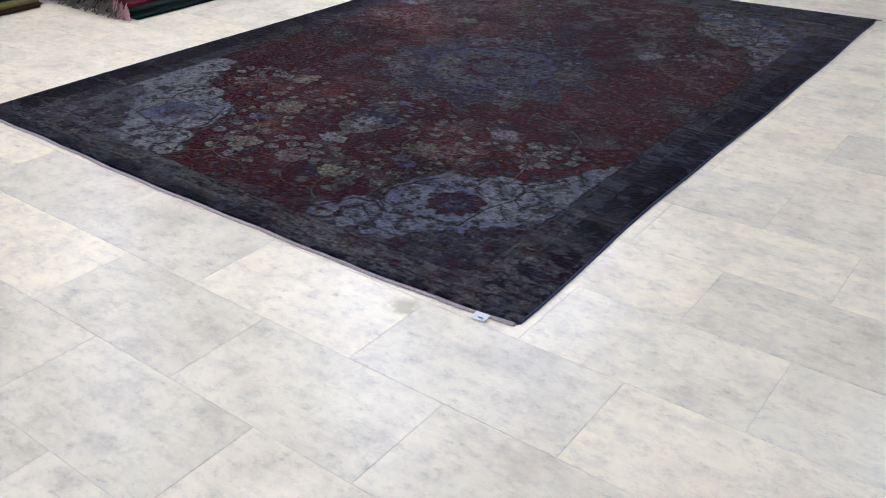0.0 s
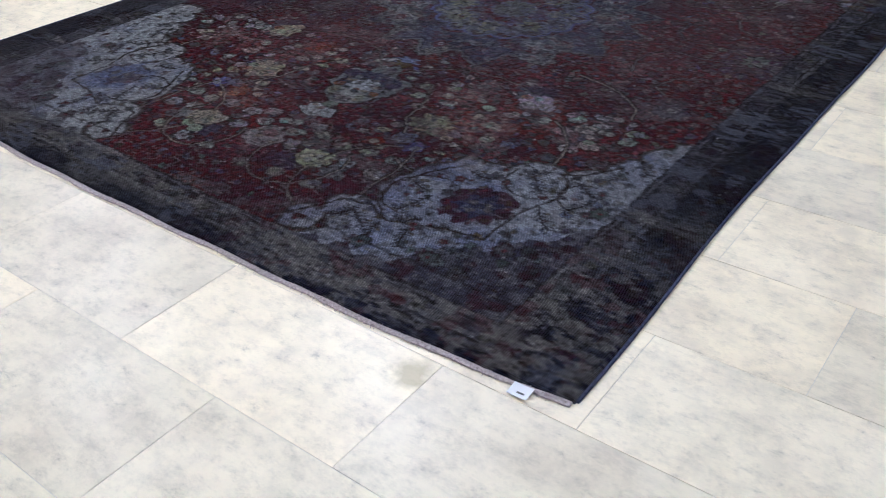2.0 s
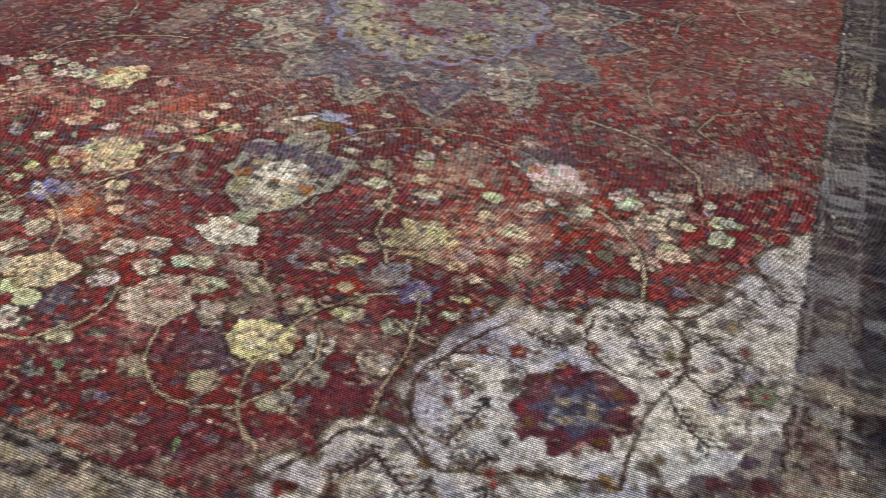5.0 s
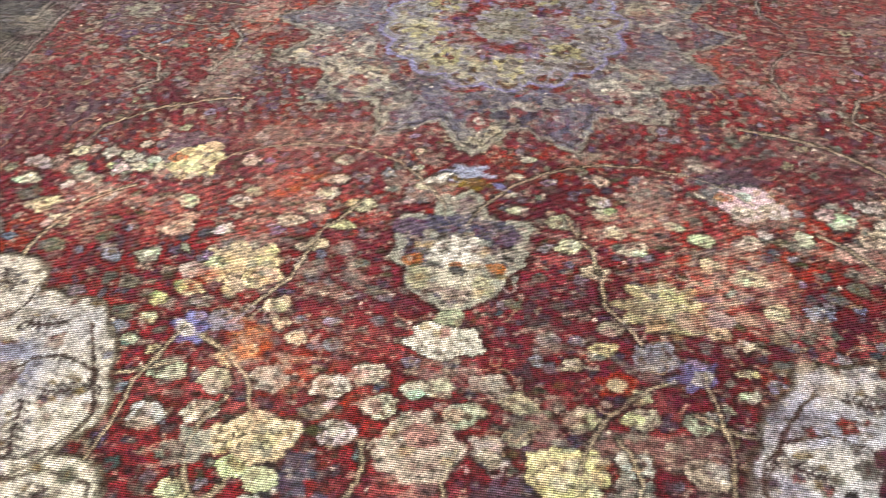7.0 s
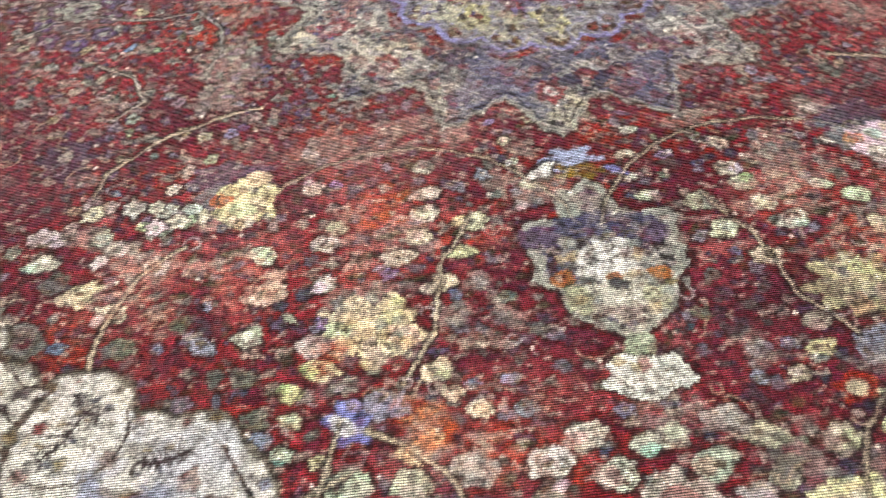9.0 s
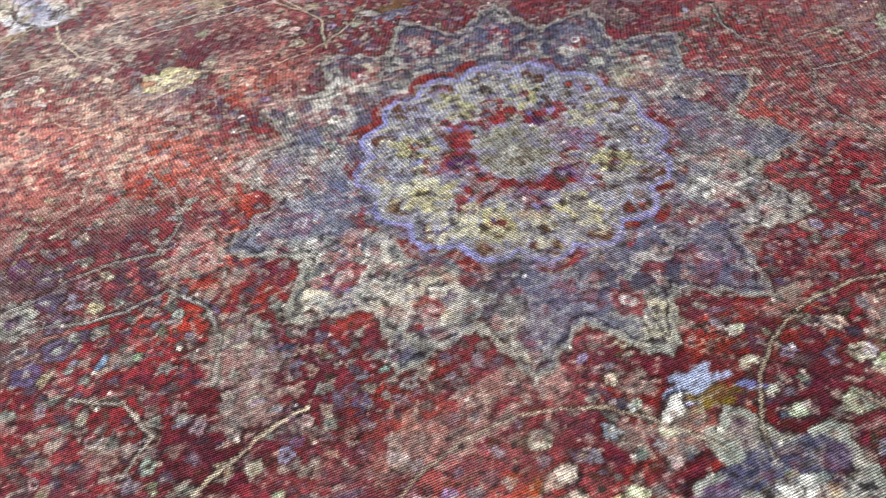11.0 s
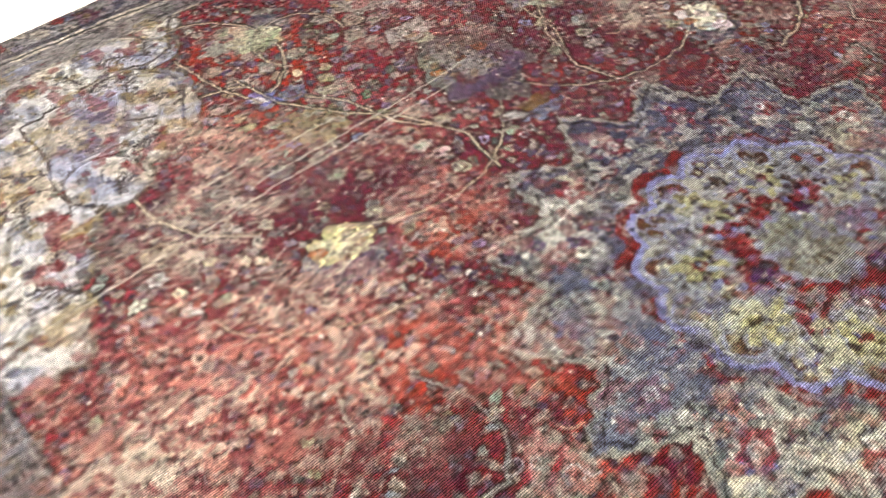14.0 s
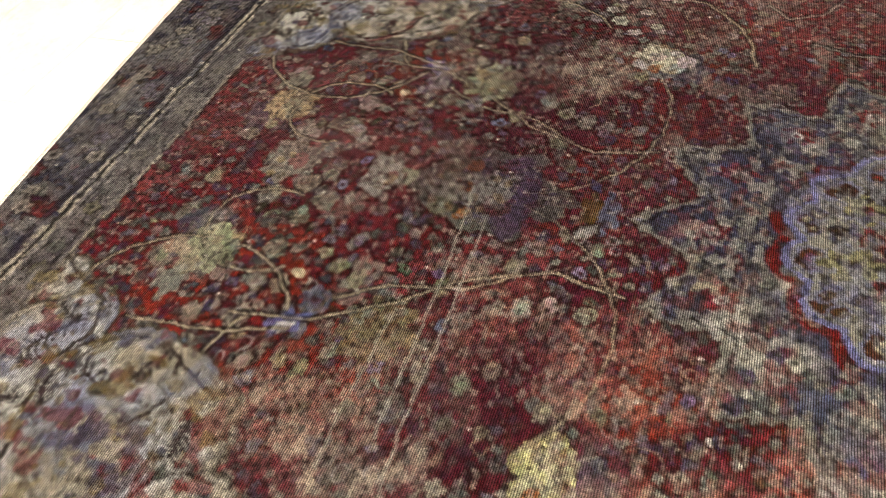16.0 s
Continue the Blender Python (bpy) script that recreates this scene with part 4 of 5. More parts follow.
worn_disc = step(0.004, -0.004, R - RL - 0.02)
lay(worn_disc * 0.45 * step(0.56, 0.62, fbm(0.024, 3, seed=92, stretch=1.5)), (0.140, 0.150, 0.170))
lay(worn_disc * 0.45 * step(0.58, 0.64, fbm(0.020, 3, seed=93, stretch=1.5)), (0.026, 0.020, 0.022))
lay(worn_disc * 0.45 * step(0.60, 0.66, fbm(0.035, 3, seed=97)), (0.085, 0.085, 0.165))
for x, y, q in ((-0.235, 0.01, 0.075), (-0.15, -0.16, 0.07), (-0.06, -0.225, 0.06)):
    s = win(x, y, q * 1.7)
    lay(0.65 * step(1.2, 0.4, np.hypot(WU[s] - x, WV[s] - y) / q + 1.6 * (fbm(0.03, 3, seed=42)[s] - 0.5)) * step(0.42, 0.52, fbm(0.02, 3, seed=44)[s]), (0.215, 0.218, 0.165), s)
DYE *= (1 - 0.16 * worn_disc)[..., None]
lay(step(0.0085, 0.005, np.abs(R - RL + 0.007)) * 0.75 * step(0.34, 0.48, fbm(0.04, 3, seed=43)), (0.092, 0.098, 0.205))

# border: guard stripes and the dark main band
BX, BN, BF = np.maximum(WU - FX, -WU - FL), FN - WV, WV - FF
BD = np.maximum(BX, np.maximum(BN, BF))
inb = step(-0.002, 0.002, BD)
lay(inb, (0.0125, 0.0125, 0.028))
lay(inb * step(0.40, 0.56, fbm(0.10, 4, seed=51)) * 0.75, (0.042, 0.042, 0.064))
lay(inb * step(0.56, 0.68, fbm(0.06, 4, seed=56)) * 0.7, (0.095, 0.095, 0.112))
GW = 0.098
sprinkle(inb, 0.020, 207, [SLATE, (0.09, 0.085, 0.085), MAUVE, OLIVE, (0.05, 0.012, 0.014)], 0.65, 0.36, rim_alpha=0.6, alpha=0.7)
sprinkle(inb, 0.058, 208, [(0.11, 0.108, 0.115), (0.07, 0.065, 0.07), (0.045, 0.010, 0.012), (0.08, 0.085, 0.11)], 0.65, 0.32)
guard = step(-0.002, 0.002, BD) * step(GW + 0.002, GW - 0.002, BD)
lay(guard, (0.062, 0.055, 0.062))
lay(guard * step(0.45, 0.6, fbm(0.05, 3, seed=52)) * 0.8, (0.020, 0.010, 0.016))
lay(guard * step(0.56, 0.68, fbm(0.09, 4, seed=53)) * 0.8, (0.115, 0.108, 0.105))
for d in (0.002, 0.022, 0.075, 0.095):
    lay(step(0.006, 0.003, np.abs(BD - d)) * 0.85, DARK)
for d in (0.012, 0.085):
    lay(step(0.005, 0.002, np.abs(BD - d)) * 0.75 * step(0.42, 0.58, fbm(0.013, 2, seed=54)), (0.115, 0.110, 0.115))


ROWS = np.abs((BD / 0.0115) % 1.0 - 0.5) * 0.0115  # fine worn lines running along the guard stripe
lay(step(0.0032, 0.0012, ROWS) * guard * 0.55 * step(0.40, 0.52, fbm(0.05, 3, seed=52)), (0.012, 0.009, 0.015))
lay(step(0.0028, 0.0046, ROWS) * guard * 0.6 * step(0.50, 0.60, fbm(0.03, 3, seed=39)), (0.15, 0.14, 0.135))


def along_border(pitch, depth, fn):
    n = int((FX + FL) / pitch)
    for k in range(n + 1):
        x = -FL + (FX + FL) * k / n
        fn(x, FN - depth, k), fn(x, FF + depth, k + 1)
    n = int((FF - FN) / pitch)
    for k in range(1, n):
        y = FN + (FF - FN) * k / n
        fn(FX + depth, y, k), fn(-FL - depth, y, k + 1)


def guard_bud(x, y, k):
    blossom(x, y, 0.018, [GREYGREEN, MAROON, (0.09, 0.085, 0.06)][k % 3], DARK, DARK, 5, alpha=rng.uniform(0.4, 0.9))


def border_flower(x, y, k):
    f = rng.uniform(0.55, 1.0)
    if k % 2:
        shape(x, y, 0.055, (0.040, 0.042, 0.056), 0.8 * f, 0.8, rng.uniform(0, 3), 8, 0.2)
        blossom(x, y, 0.030, (0.065, 0.062, 0.068), RED, NAVY, 7, alpha=f)
    else:
        blossom(x, y, 0.040, MAROON, OLIVE, NAVY, 6, alpha=f)
        leaf(x + 0.05, y + 0.02, 0.03, (0.055, 0.055, 0.052), rng.uniform(0, 3), f)
        leaf(x - 0.05, y - 0.02, 0.03, (0.05, 0.052, 0.062), rng.uniform(0, 3), f)


along_border(0.06, 0.048, guard_bud)
along_border(0.13, 0.17, border_flower)
lay(step(-0.004, 0.004, BN - GW) * 0.7, NAVY)
lay(step(0.006, 0.003, np.abs(WV + 1.572)) * (BX < 0) * 0.6, DARK)
for k in range(700):
    x, y = rng.uniform(-1.4, 1.3), rng.uniform(-1.72, 1.95)
    if x > FX + GW or x < -FL - GW or y > FF + GW:
        blossom(x, y, rng.uniform(0.006, 0.014), [(0.085, 0.08, 0.078), MAUVE, (0.06, 0.012, 0.014), OLIVE, SLATE][k % 5], DARK, DARK, 5, alpha=rng.uniform(0.3, 0.8))
lay(inb * step(0.52, 0.66, fbm(0.3, 4, seed=55)) * 0.30, (0.085, 0.088, 0.10))

lay(inb * step(1.5, 1.7, WV) * 0.4 * step(0.45, 0.6, fbm(0.05, 4, seed=57)), (0.125, 0.118, 0.120))

FAREND = step(1.2, 1.6, WV)
lay(inb * (0.18 + 0.34 * FAREND) * step(0.48, 0.60, fbm(0.028, 4, seed=58, stretch=1.5)), (0.105, 0.098, 0.100))
for d in (0.092, 0.106, 0.004):
    lay(step(0.0045, 0.002, np.abs(BF - d)) * (BX < 0) * 0.7 * step(0.36, 0.52, fbm(0.02, 2, seed=59)), (0.19, 0.175, 0.15))
lay(step(0.004, 0.002, np.abs(BF - 0.099)) * (BX < 0) * 0.8, DARK)
for k in range(90):
    x, y = rng.uniform(-1.3, 1.25), FF + rng.uniform(0.13, 0.27)
    blossom(x, y, rng.uniform(0.012, 0.026), [(0.17, 0.155, 0.14), (0.10, 0.09, 0.12), (0.07, 0.014, 0.016), (0.14, 0.13, 0.12)][k % 4], DARK, DARK, 6, alpha=rng.uniform(0.5, 0.95))
lay(inb * (1 - FAREND) * 0.4 * step(0.45, 0.62, fbm(0.25, 4, seed=70)), (0.012, 0.011, 0.026))

# wear: pale rubbed places, dark stained places, crease lines
INF = (1 - inb) * (1 - 0.85 * star) * (1 - 0.75 * corner_mask)
lay(INF * 0.35 * step(0.60, 0.70, fbm(0.022, 3, seed=60)), (0.050, 0.006, 0.009))
lay(INF * 0.32 * step(0.60, 0.70, fbm(0.07, 5, seed=61, stretch=1.6)), (0.19, 0.17, 0.155))
lay(INF * 0.22 * step(0.56, 0.72, fbm(0.6, 3, seed=62)), (0.14, 0.060, 0.06))
lay(INF * 0.42 * step(0.54, 0.70, fbm(0.45, 3, seed=65)), (0.026, 0.008, 0.018))
lay(INF * 0.22 * step(0.036, 0.014, DYE.mean(-1)), (0.082, 0.016, 0.020))
# the worn pile has felted: outlines fray, and the dye is dragged along the weft
rows_, cols_ = GU.shape
fray = (fbm(0.012, 2, seed=72) - 0.5) * 0.014 / STEP
drag = (fbm(0.010, 2, seed=73) - 0.5) * 0.014 / STEP
II, JJ = np.indices(GU.shape)
DYE = DYE[np.clip(II + fray.astype(int), 0, rows_ - 1), np.clip(JJ + drag.astype(int), 0, cols_ - 1)]
reach = max(2, int(0.007 / STEP))
soft_dye = sum(np.roll(DYE, k, 1) for k in range(-reach, reach + 1)) / (2 * reach + 1)
soft_dye = (soft_dye + np.roll(soft_dye, 1, 0) + np.roll(soft_dye, -1, 0)) / 3
felted = (0.05 + 0.28 * step(0.42, 0.60, fbm(0.16, 4, seed=74)))[..., None]
DYE = DYE * (1 - felted) + soft_dye * felted
# threads of pale foundation showing through in the border
threads = step(0.55, 0.68, fbm(0.05, 5, seed=75, stretch=5.0)) * step(0.47, 0.62, fbm(0.28, 3, seed=76))
lay(inb * 0.6 * threads, (0.19, 0.175, 0.16))
weft = step(0.56, 0.66, fbm(0.014, 3, seed=77, stretch=4.0)) * step(0.40, 0.60, fbm(0.20, 3, seed=78))
lay(inb * 0.32 * weft, (0.15, 0.145, 0.145))
NEARBAND = inb * step(-1.10, -1.40, WV) * step(0.0, 0.6, WU)
lay(NEARBAND * 0.6 * step(0.48, 0.60, fbm(0.022, 4, seed=79, stretch=2.0)), (0.17, 0.155, 0.14))
lay(NEARBAND * 0.45 * step(0.58, 0.64, fbm(0.05, 3, seed=89)), (0.060, 0.008, 0.014))
lay(inb * (WV < -1.5) * (WV > -1.75) * 0.5 * step(0.52, 0.60, fbm(0.020, 4, seed=88, stretch=2.5)), (0.16, 0.145, 0.125))
# the far end's pale double guard lines
for d in (0.090, 0.108):
    lay(step(0.0065, 0.003, np.abs(BF - d)) * (BX < 0) * 0.6 * step(0.36, 0.54, fbm(0.02, 2, seed=59)), (0.24, 0.22, 0.19))
lay(step(0.005, 0.003, np.abs(BF - 0.099)) * (BX < 0) * 0.5, DARK)
lay(step(0.012, 0.006, np.abs(BF - 0.125)) * (BX < 0) * 0.7, (0.014, 0.010, 0.018))
# pale stems and the outlines of small leaves and buds, still standing proud on the red
far_corner = corner_mask * (WV > 0)
lay(far_corner * 0.45 * step(0.55, 0.65, fbm(0.12, 4, seed=81)), (0.095, 0.11, 0.19))
lay(far_corner * 0.7 * step(0.62, 0.68, fbm(0.05, 3, seed=82)), (0.075, 0.008, 0.012))
lay(far_corner * 0.6 * step(0.64, 0.70, fbm(0.04, 3, seed=83)), (0.11, 0.085, 0.035))
for d in (0.010, 0.10):
    lay(far_corner * 0.5 * step(0.006, 0.002, np.abs(D - d - 0.03 * (fbm(0.06, 2, seed=84) - 0.5))), (0.045, 0.038, 0.03))
FELT = DYE.copy()
four(stems)
for k in range(900):
    x, y, a, q = rng.uniform(-1.15, 1.05), rng.uniform(-1.6, 1.58), rng.uniform(0, 360), rng.uniform(0.008, 0.017)
    if k % 3:
        stroke(arc(x, y, q, a, a + rng.uniform(150, 320), 8, asp=rng.uniform(0.6, 1.0)), 0.0034, [(0.20, 0.18, 0.15), (0.15, 0.115, 0.09), (0.17, 0.165, 0.18)][k % 3], 0.8)
    else:
        stroke(arc(x, y, q * 2.2, a, a + rng.uniform(50, 130), 6), 0.0036, (0.17, 0.135, 0.105), 0.8, 0.0004)
keep = ((1 - inb) * (1 - star) * (1 - corner_mask) * (0.25 + 0.45 * step(0.62, 0.45, fbm(0.22, 3, seed=80))))[..., None]
DYE = FELT * (1 - keep) + DYE * keep
G1 = fbm(0.010, 2, seed=63)
DYE *= (0.60 + 0.80 * G1)[..., None]
DYE *= (0.75 + 0.5 * fbm(0.04, 4, seed=64))[..., None]
# salmon and pale places, worn and painted with glare; orange and darker field places
SALMON, FADED_GLARE, AMBER, DEEP = (0.245, 0.105, 0.085), (0.235, 0.205, 0.180), (0.170, 0.032, 0.010), (0.024, 0.006, 0.012)
for x, y, q, col, much in ((-0.80, 0.46, 0.30, SALMON, 0.6), (-1.05, 0.52, 0.24, SALMON, 0.65), (-0.55, 0.25, 0.13, SALMON, 0.6), (-0.38, 0.55, 0.14, SALMON, 0.5), (-1.10, 0.44, 0.10, FADED_GLARE, 0.6), (-0.70, 0.60, 0.12, FADED_GLARE, 0.5),
                           (-0.90, 0.14, 0.20, DEEP, 0.6), (-1.05, 0.05, 0.12, DEEP, 0.4), (-0.57, -0.84, 0.08, SALMON, 0.6), (-0.75, -0.84, 0.10, SALMON, 0.4), (-0.40, -0.80, 0.09, SALMON, 0.35), (0.48, -0.90, 0.13, SALMON, 0.5),
                           (-0.33, -0.72, 0.07, AMBER, 0.7), (-0.31, -1.14, 0.045, (0.25, 0.085, 0.015), 0.8), (-0.45, -1.00, 0.04, AMBER, 0.7), (-0.20, -1.15, 0.14, SALMON, 0.35), (0.25, -0.62, 0.20, DEEP, 0.55), (-0.85, -0.52, 0.22, DEEP, 0.6), (-0.45, -0.55, 0.12, DEEP, 0.45),
                           (0.44, -1.22, 0.17, DEEP, 0.65), (0.24, -1.22, 0.12, DEEP, 0.4), (0.53, -0.86, 0.10, FADED_GLARE, 0.5), (0.60, -0.69, 0.07, FADED_GLARE, 0.6), (-0.50, 0.92, 0.16, FADED_GLARE, 0.35), (-0.54, 0.54, 0.05, (0.030, 0.033, 0.055), 0.8), (-0.75, 0.12, 0.16, DEEP, 0.6), (-0.30, 0.78, 0.12, SALMON, 0.35), (0.35, -0.75, 0.09, SALMON, 0.4), (-0.62, 1.02, 0.12, FADED_GLARE, 0.5), (0.62, -1.13, 0.05, FADED_GLARE, 0.4), (-0.76, 0.86, 0.15, FADED_GLARE, 0.55), (-0.55, 1.05, 0.14, SALMON, 0.3), (0.48, 0.78, 0.13, FADED_GLARE, 0.5)):
    s = win(x, y, q * 1.7)
    m = step(1.35, 0.3, np.hypot(WU[s] - x, WV[s] - y) / q + 1.3 * (fbm(0.05, 4, seed=66)[s] - 0.5))
    m = much * m * (0.35 + 0.65 * step(0.44, 0.56, fbm(0.024, 4, seed=67, stretch=1.4)[s]))
    lay(m * (0.40 + 0.45 * step(0.62, 0.40, fbm(0.014, 3, seed=68)[s])), col, s)
    if col in (SALMON, FADED_GLARE):  # dark knots and bare foundation among the worn, glare-tinted pile
        lay(0.6 * m * step(0.60, 0.68, fbm(0.032, 3, seed=69, stretch=1.3)[s]), (0.040, 0.010, 0.016), s)
        lay(0.8 * m * step(0.58, 0.66, fbm(0.026, 3, seed=104, stretch=1.5)[s]), (0.240, 0.215, 0.185), s)
# fine scatter of single bright and dark knots
SPECK, FLECK = fbm(0.0095, 2, seed=101, stretch=1.6), fbm(0.0085, 2, seed=102, stretch=1.6)
lay(0.35 * step(0.68, 0.80, SPECK) * (1 - 0.6 * inb), (0.20, 0.185, 0.165))
lay(0.50 * step(0.66, 0.76, FLECK), (0.010, 0.007, 0.009))
for pts in CREASES:
    stroke(pts, 0.005, CREAM, 0.4, 0.001)
for k in range(420):
    shape(rng.uniform(-1.4, 1.3), rng.uniform(-1.75, 1.9), rng.uniform(0.0018, 0.0035), (0.34, 0.33, 0.31), rng.uniform(0.5, 1), soft=0.0025)
band = inb * step(1.45, 1.15, WV) * (1 - 0.6 * NEARBAND)
DYE *= (1 - band * (0.12 + 0.38 * step(GW - 0.02, GW + 0.01, BD)))[..., None]  # the main border keeps its deep navy but for the far end
lay(band * 0.55 * step(0.54, 0.62, fbm(0.10, 4, seed=51)) * step(0.42, 0.55, fbm(0.014, 3, seed=77, stretch=4.0)), (0.090, 0.095, 0.120))
# the dye stands crisp at the knots: local contrast
near_mean = DYE.copy()
for axis in (0, 1):
    near_mean = sum(np.roll(near_mean, q, axis) for q in (-4, -2, 0, 2, 4)) / 5
DYE = np.maximum(DYE + (0.55 - 0.4 * corner_mask - 0.2 * star)[..., None] * (DYE - near_mean), DYE * 0.45)
DYE = np.clip(DYE * 0.60, 0.0008, 0.6)


# the rug's outline, a little out of square
def right_edge(v):
    return 1.333 - 0.017 * (v + 1.74) - 0.012 * np.exp(-((v + 0.8) / 0.35) ** 2) - 0.006 * np.sin((v + 1.74) * 1.6) + 0.003 * np.sin(v * 7)


def left_edge(v):
    return -1.445 + 0.006 * np.sin(v * 2.3 + 1)


def near_end(u):
    return -1.802 + 0.030 * np.clip(u, 0, 2) ** 2 + 0.004 * np.sin(u * 5.0) + 0.002 * np.sin(u * 19 + 1)


def far_end(u):
    return 1.90 + 0.085 * u + 0.005 * np.sin(u * 4.0)


NX, NY = 1010, 1340
s, t = np.meshgrid(np.linspace(0, 1, NX), np.linspace(0, 1, NY))
u = -1.42 + 2.75 * s
for _ in range(3):
    v = near_end(u) * (1 - t) + far_end(u) * t
    u = left_edge(v) * (1 - s) + right_edge(v) * s


def sample(field, u, v):
    fx, fy = (u + 1.50) / STEP, (v + 1.84) / STEP
    ix, iy = np.clip(fx.astype(int), 0, GU.shape[1] - 2), np.clip(fy.astype(int), 0, GU.shape[0] - 2)
    a, b = np.clip(fx - ix, 0, 1), np.clip(fy - iy, 0, 1)
    if field.ndim == 3:
        a, b = a[..., None], b[..., None]
    return (field[iy, ix] * (1 - a) + field[iy, ix + 1] * a) * (1 - b) + (field[iy + 1, ix] * (1 - a) + field[iy + 1, ix + 1] * a) * b


RUG_Z = 0.0105
LOW = fbm(0.5, 2, seed=71)
zz = RUG_Z + 0.0016 * (sample(G1, u, v) - 0.5) + sample(RELIEF, u, v) + 0.003 * (sample(LOW, u, v) - 0.5)
rim = np.minimum(np.minimum(s, 1 - s) * 2.75, np.minimum(t, 1 - t) * 3.65)
zz = np.where(rim < 0.006, zz - 0.004 * (1 - rim / 0.006), zz)
co = np.stack([u, v, zz], -1).reshape(-1, 3)
idx = np.arange(NX * NY).reshape(NY, NX)
quads = np.stack([idx[:-1, :-1], idx[:-1, 1:], idx[1:, 1:], idx[1:, :-1]], -1).reshape(-1, 4)
# skirt down to the floor
ring = np.concatenate([idx[0, :], idx[1:, -1], idx[-1, -2::-1], idx[-2:0:-1, 0]])
low = co[ring].copy()
low[:, 2] = 0.0005
n0 = len(co)
co = np.concatenate([co, low])
nr = len(ring)
k = np.arange(nr)
quads = np.concatenate([quads, np.stack([ring, n0 + k, n0 + (k + 1) % nr, ring[(k + 1) % nr]], -1)])
me = bpy.data.meshes.new("wool_surface")
me.vertices.add(len(co))
me.vertices.foreach_set("co", co.astype(np.float32).ravel())
me.loops.add(len(quads) * 4)
me.loops.foreach_set("vertex_index", quads.astype(np.int32).ravel())
me.polygons.add(len(quads))
me.polygons.foreach_set("loop_start", (np.arange(len(quads)) * 4).astype(np.int32))
me.update(calc_edges=True)
me.polygons.foreach_set("use_smooth", np.ones(len(quads), dtype=bool))
jit = np.random.default_rng(9)
dye = sample(DYE, u + jit.uniform(-0.0016, 0.0016, u.shape), v + jit.uniform(-0.0014, 0.0014, u.shape)).reshape(-1, 3)
dye *= jit.uniform(0.80, 1.20, (len(dye), 1))
dye = np.concatenate([dye, np.tile(np.array(NAVY) * 1.5, (nr, 1))])
att = me.color_attributes.new("dye", "FLOAT_COLOR", "POINT")
att.data.foreach_set("color", np.concatenate([dye, np.ones((len(dye), 1))], 1).astype(np.float32).ravel())
me.materials.append(PILE)
rug = empty("rug")
tagged(rug, "large worn overdyed red and navy medallion rug lying on marble", "rug")
pile = new("wool_surface", me)
pile.parent = rug


def strip(name, pts, half, z, material, label):
    """A rounded cord along points on the floor."""
    bm = bmesh.new()
    rows = []
    for i, p in enumerate(pts):
        a, b = np.array(pts[max(i - 1, 0)]), np.array(pts[min(i + 1, len(pts) - 1)])
        d = (b - a) / np.linalg.norm(b - a)
        nrm = np.array((-d[1], d[0]))
        w = half * (1 + 0.25 * noise.noise((i * 0.9, half * 99, 0.0)) + 0.35 * noise.noise((i * 0.23, 4.0, half * 50)))
        rows.append([bm.verts.new((p[0] + nrm[0] * w * math.cos(q), p[1] + nrm[1] * w * math.cos(q), max(0.0006, z * 0.5 + z * 0.52 * math.sin(q)))) for q in [k * math.pi / 4 for k in range(8)]])
    for a, b in zip(rows[:-1], rows[1:]):
        for k in range(8):
            bm.faces.new((a[k], a[(k + 1) % 8], b[(k + 1) % 8], b[k]))
    bm.faces.new(rows[0])
    bm.faces.new(rows[-1][::-1])
    bmesh.ops.recalc_face_normals(bm, faces=bm.faces)
    return part(name, bm, material, rug, label, True)


vs = np.linspace(-1.74, 1.93, 260)
strip("selvedge", [(float(right_edge(a)) + 0.003, float(a)) for a in vs], 0.0042, 0.0095, BINDING, "navy overcast side binding")
strip("selvedge", [(float(left_edge(a)) - 0.003, float(a)) for a in vs], 0.0042, 0.0095, BINDING, "navy overcast side binding")
us = np.linspace(-1.44, 1.33, 420)
strip("kilim_end", [(float(a), float(near_end(a)) - 0.006) for a in us], 0.0085, 0.006, FRINGE, "frayed pale cotton end")
strip("kilim_end", [(float(a), float(far_end(a)) + 0.006) for a in us[:-4]], 0.007, 0.007, FRINGE, "frayed pale cotton end")
# frayed threads along the near end
bm = bmesh.new()
r2 = random.Random(5)
for k in range(1500):
    x = r2.uniform(-1.40, 1.32)
    y = float(near_end(x)) - 0.006
    a, n = r2.uniform(-2.8, -0.3), r2.choice((0.004, 0.005, 0.006, 0.007, 0.009, 0.014))
    p0, p1 = Vector((x, y + r2.uniform(-0.004, 0.006), 0.0075)), Vector((x + n * math.cos(a), y + n * math.sin(a), 0.0012))
    side = Vector((-math.sin(a), math.cos(a), 0)) * 0.0007
    vv = [bm.verts.new(q) for q in (p0 - side, p0 + side, p1 + side, p1 - side, p0 + Vector((0, 0, 0.0012)), p1 + Vector((0, 0, 0.001)))]
    bm.faces.new((vv[0], vv[3], vv[5], vv[4])), bm.faces.new((vv[1], vv[4], vv[5], vv[2]))
tagged(part("loose_threads", bm, FRINGE, rug, "short loose warp ends"), kind="stuff")
# paper tag at the corner
bm = box_bm(-0.022, 0.022, -0.017, 0.017, 0, 0.0006)
bmesh.ops.subdivide_edges(bm, edges=bm.edges[:], cuts=3, use_grid_fill=True)
for q in bm.verts:
    q.co.z += 0.004 + 0.12 * (q.co.y + 0.017) * 0.3 + 3.0 * q.co.x ** 2
tag = part("paper_tag", bm, PAPER, rug, "small white paper tag stapled at the corner")
tag.matrix_basis = pose(1.235, -1.782, 0.003, 0, 0, 4)
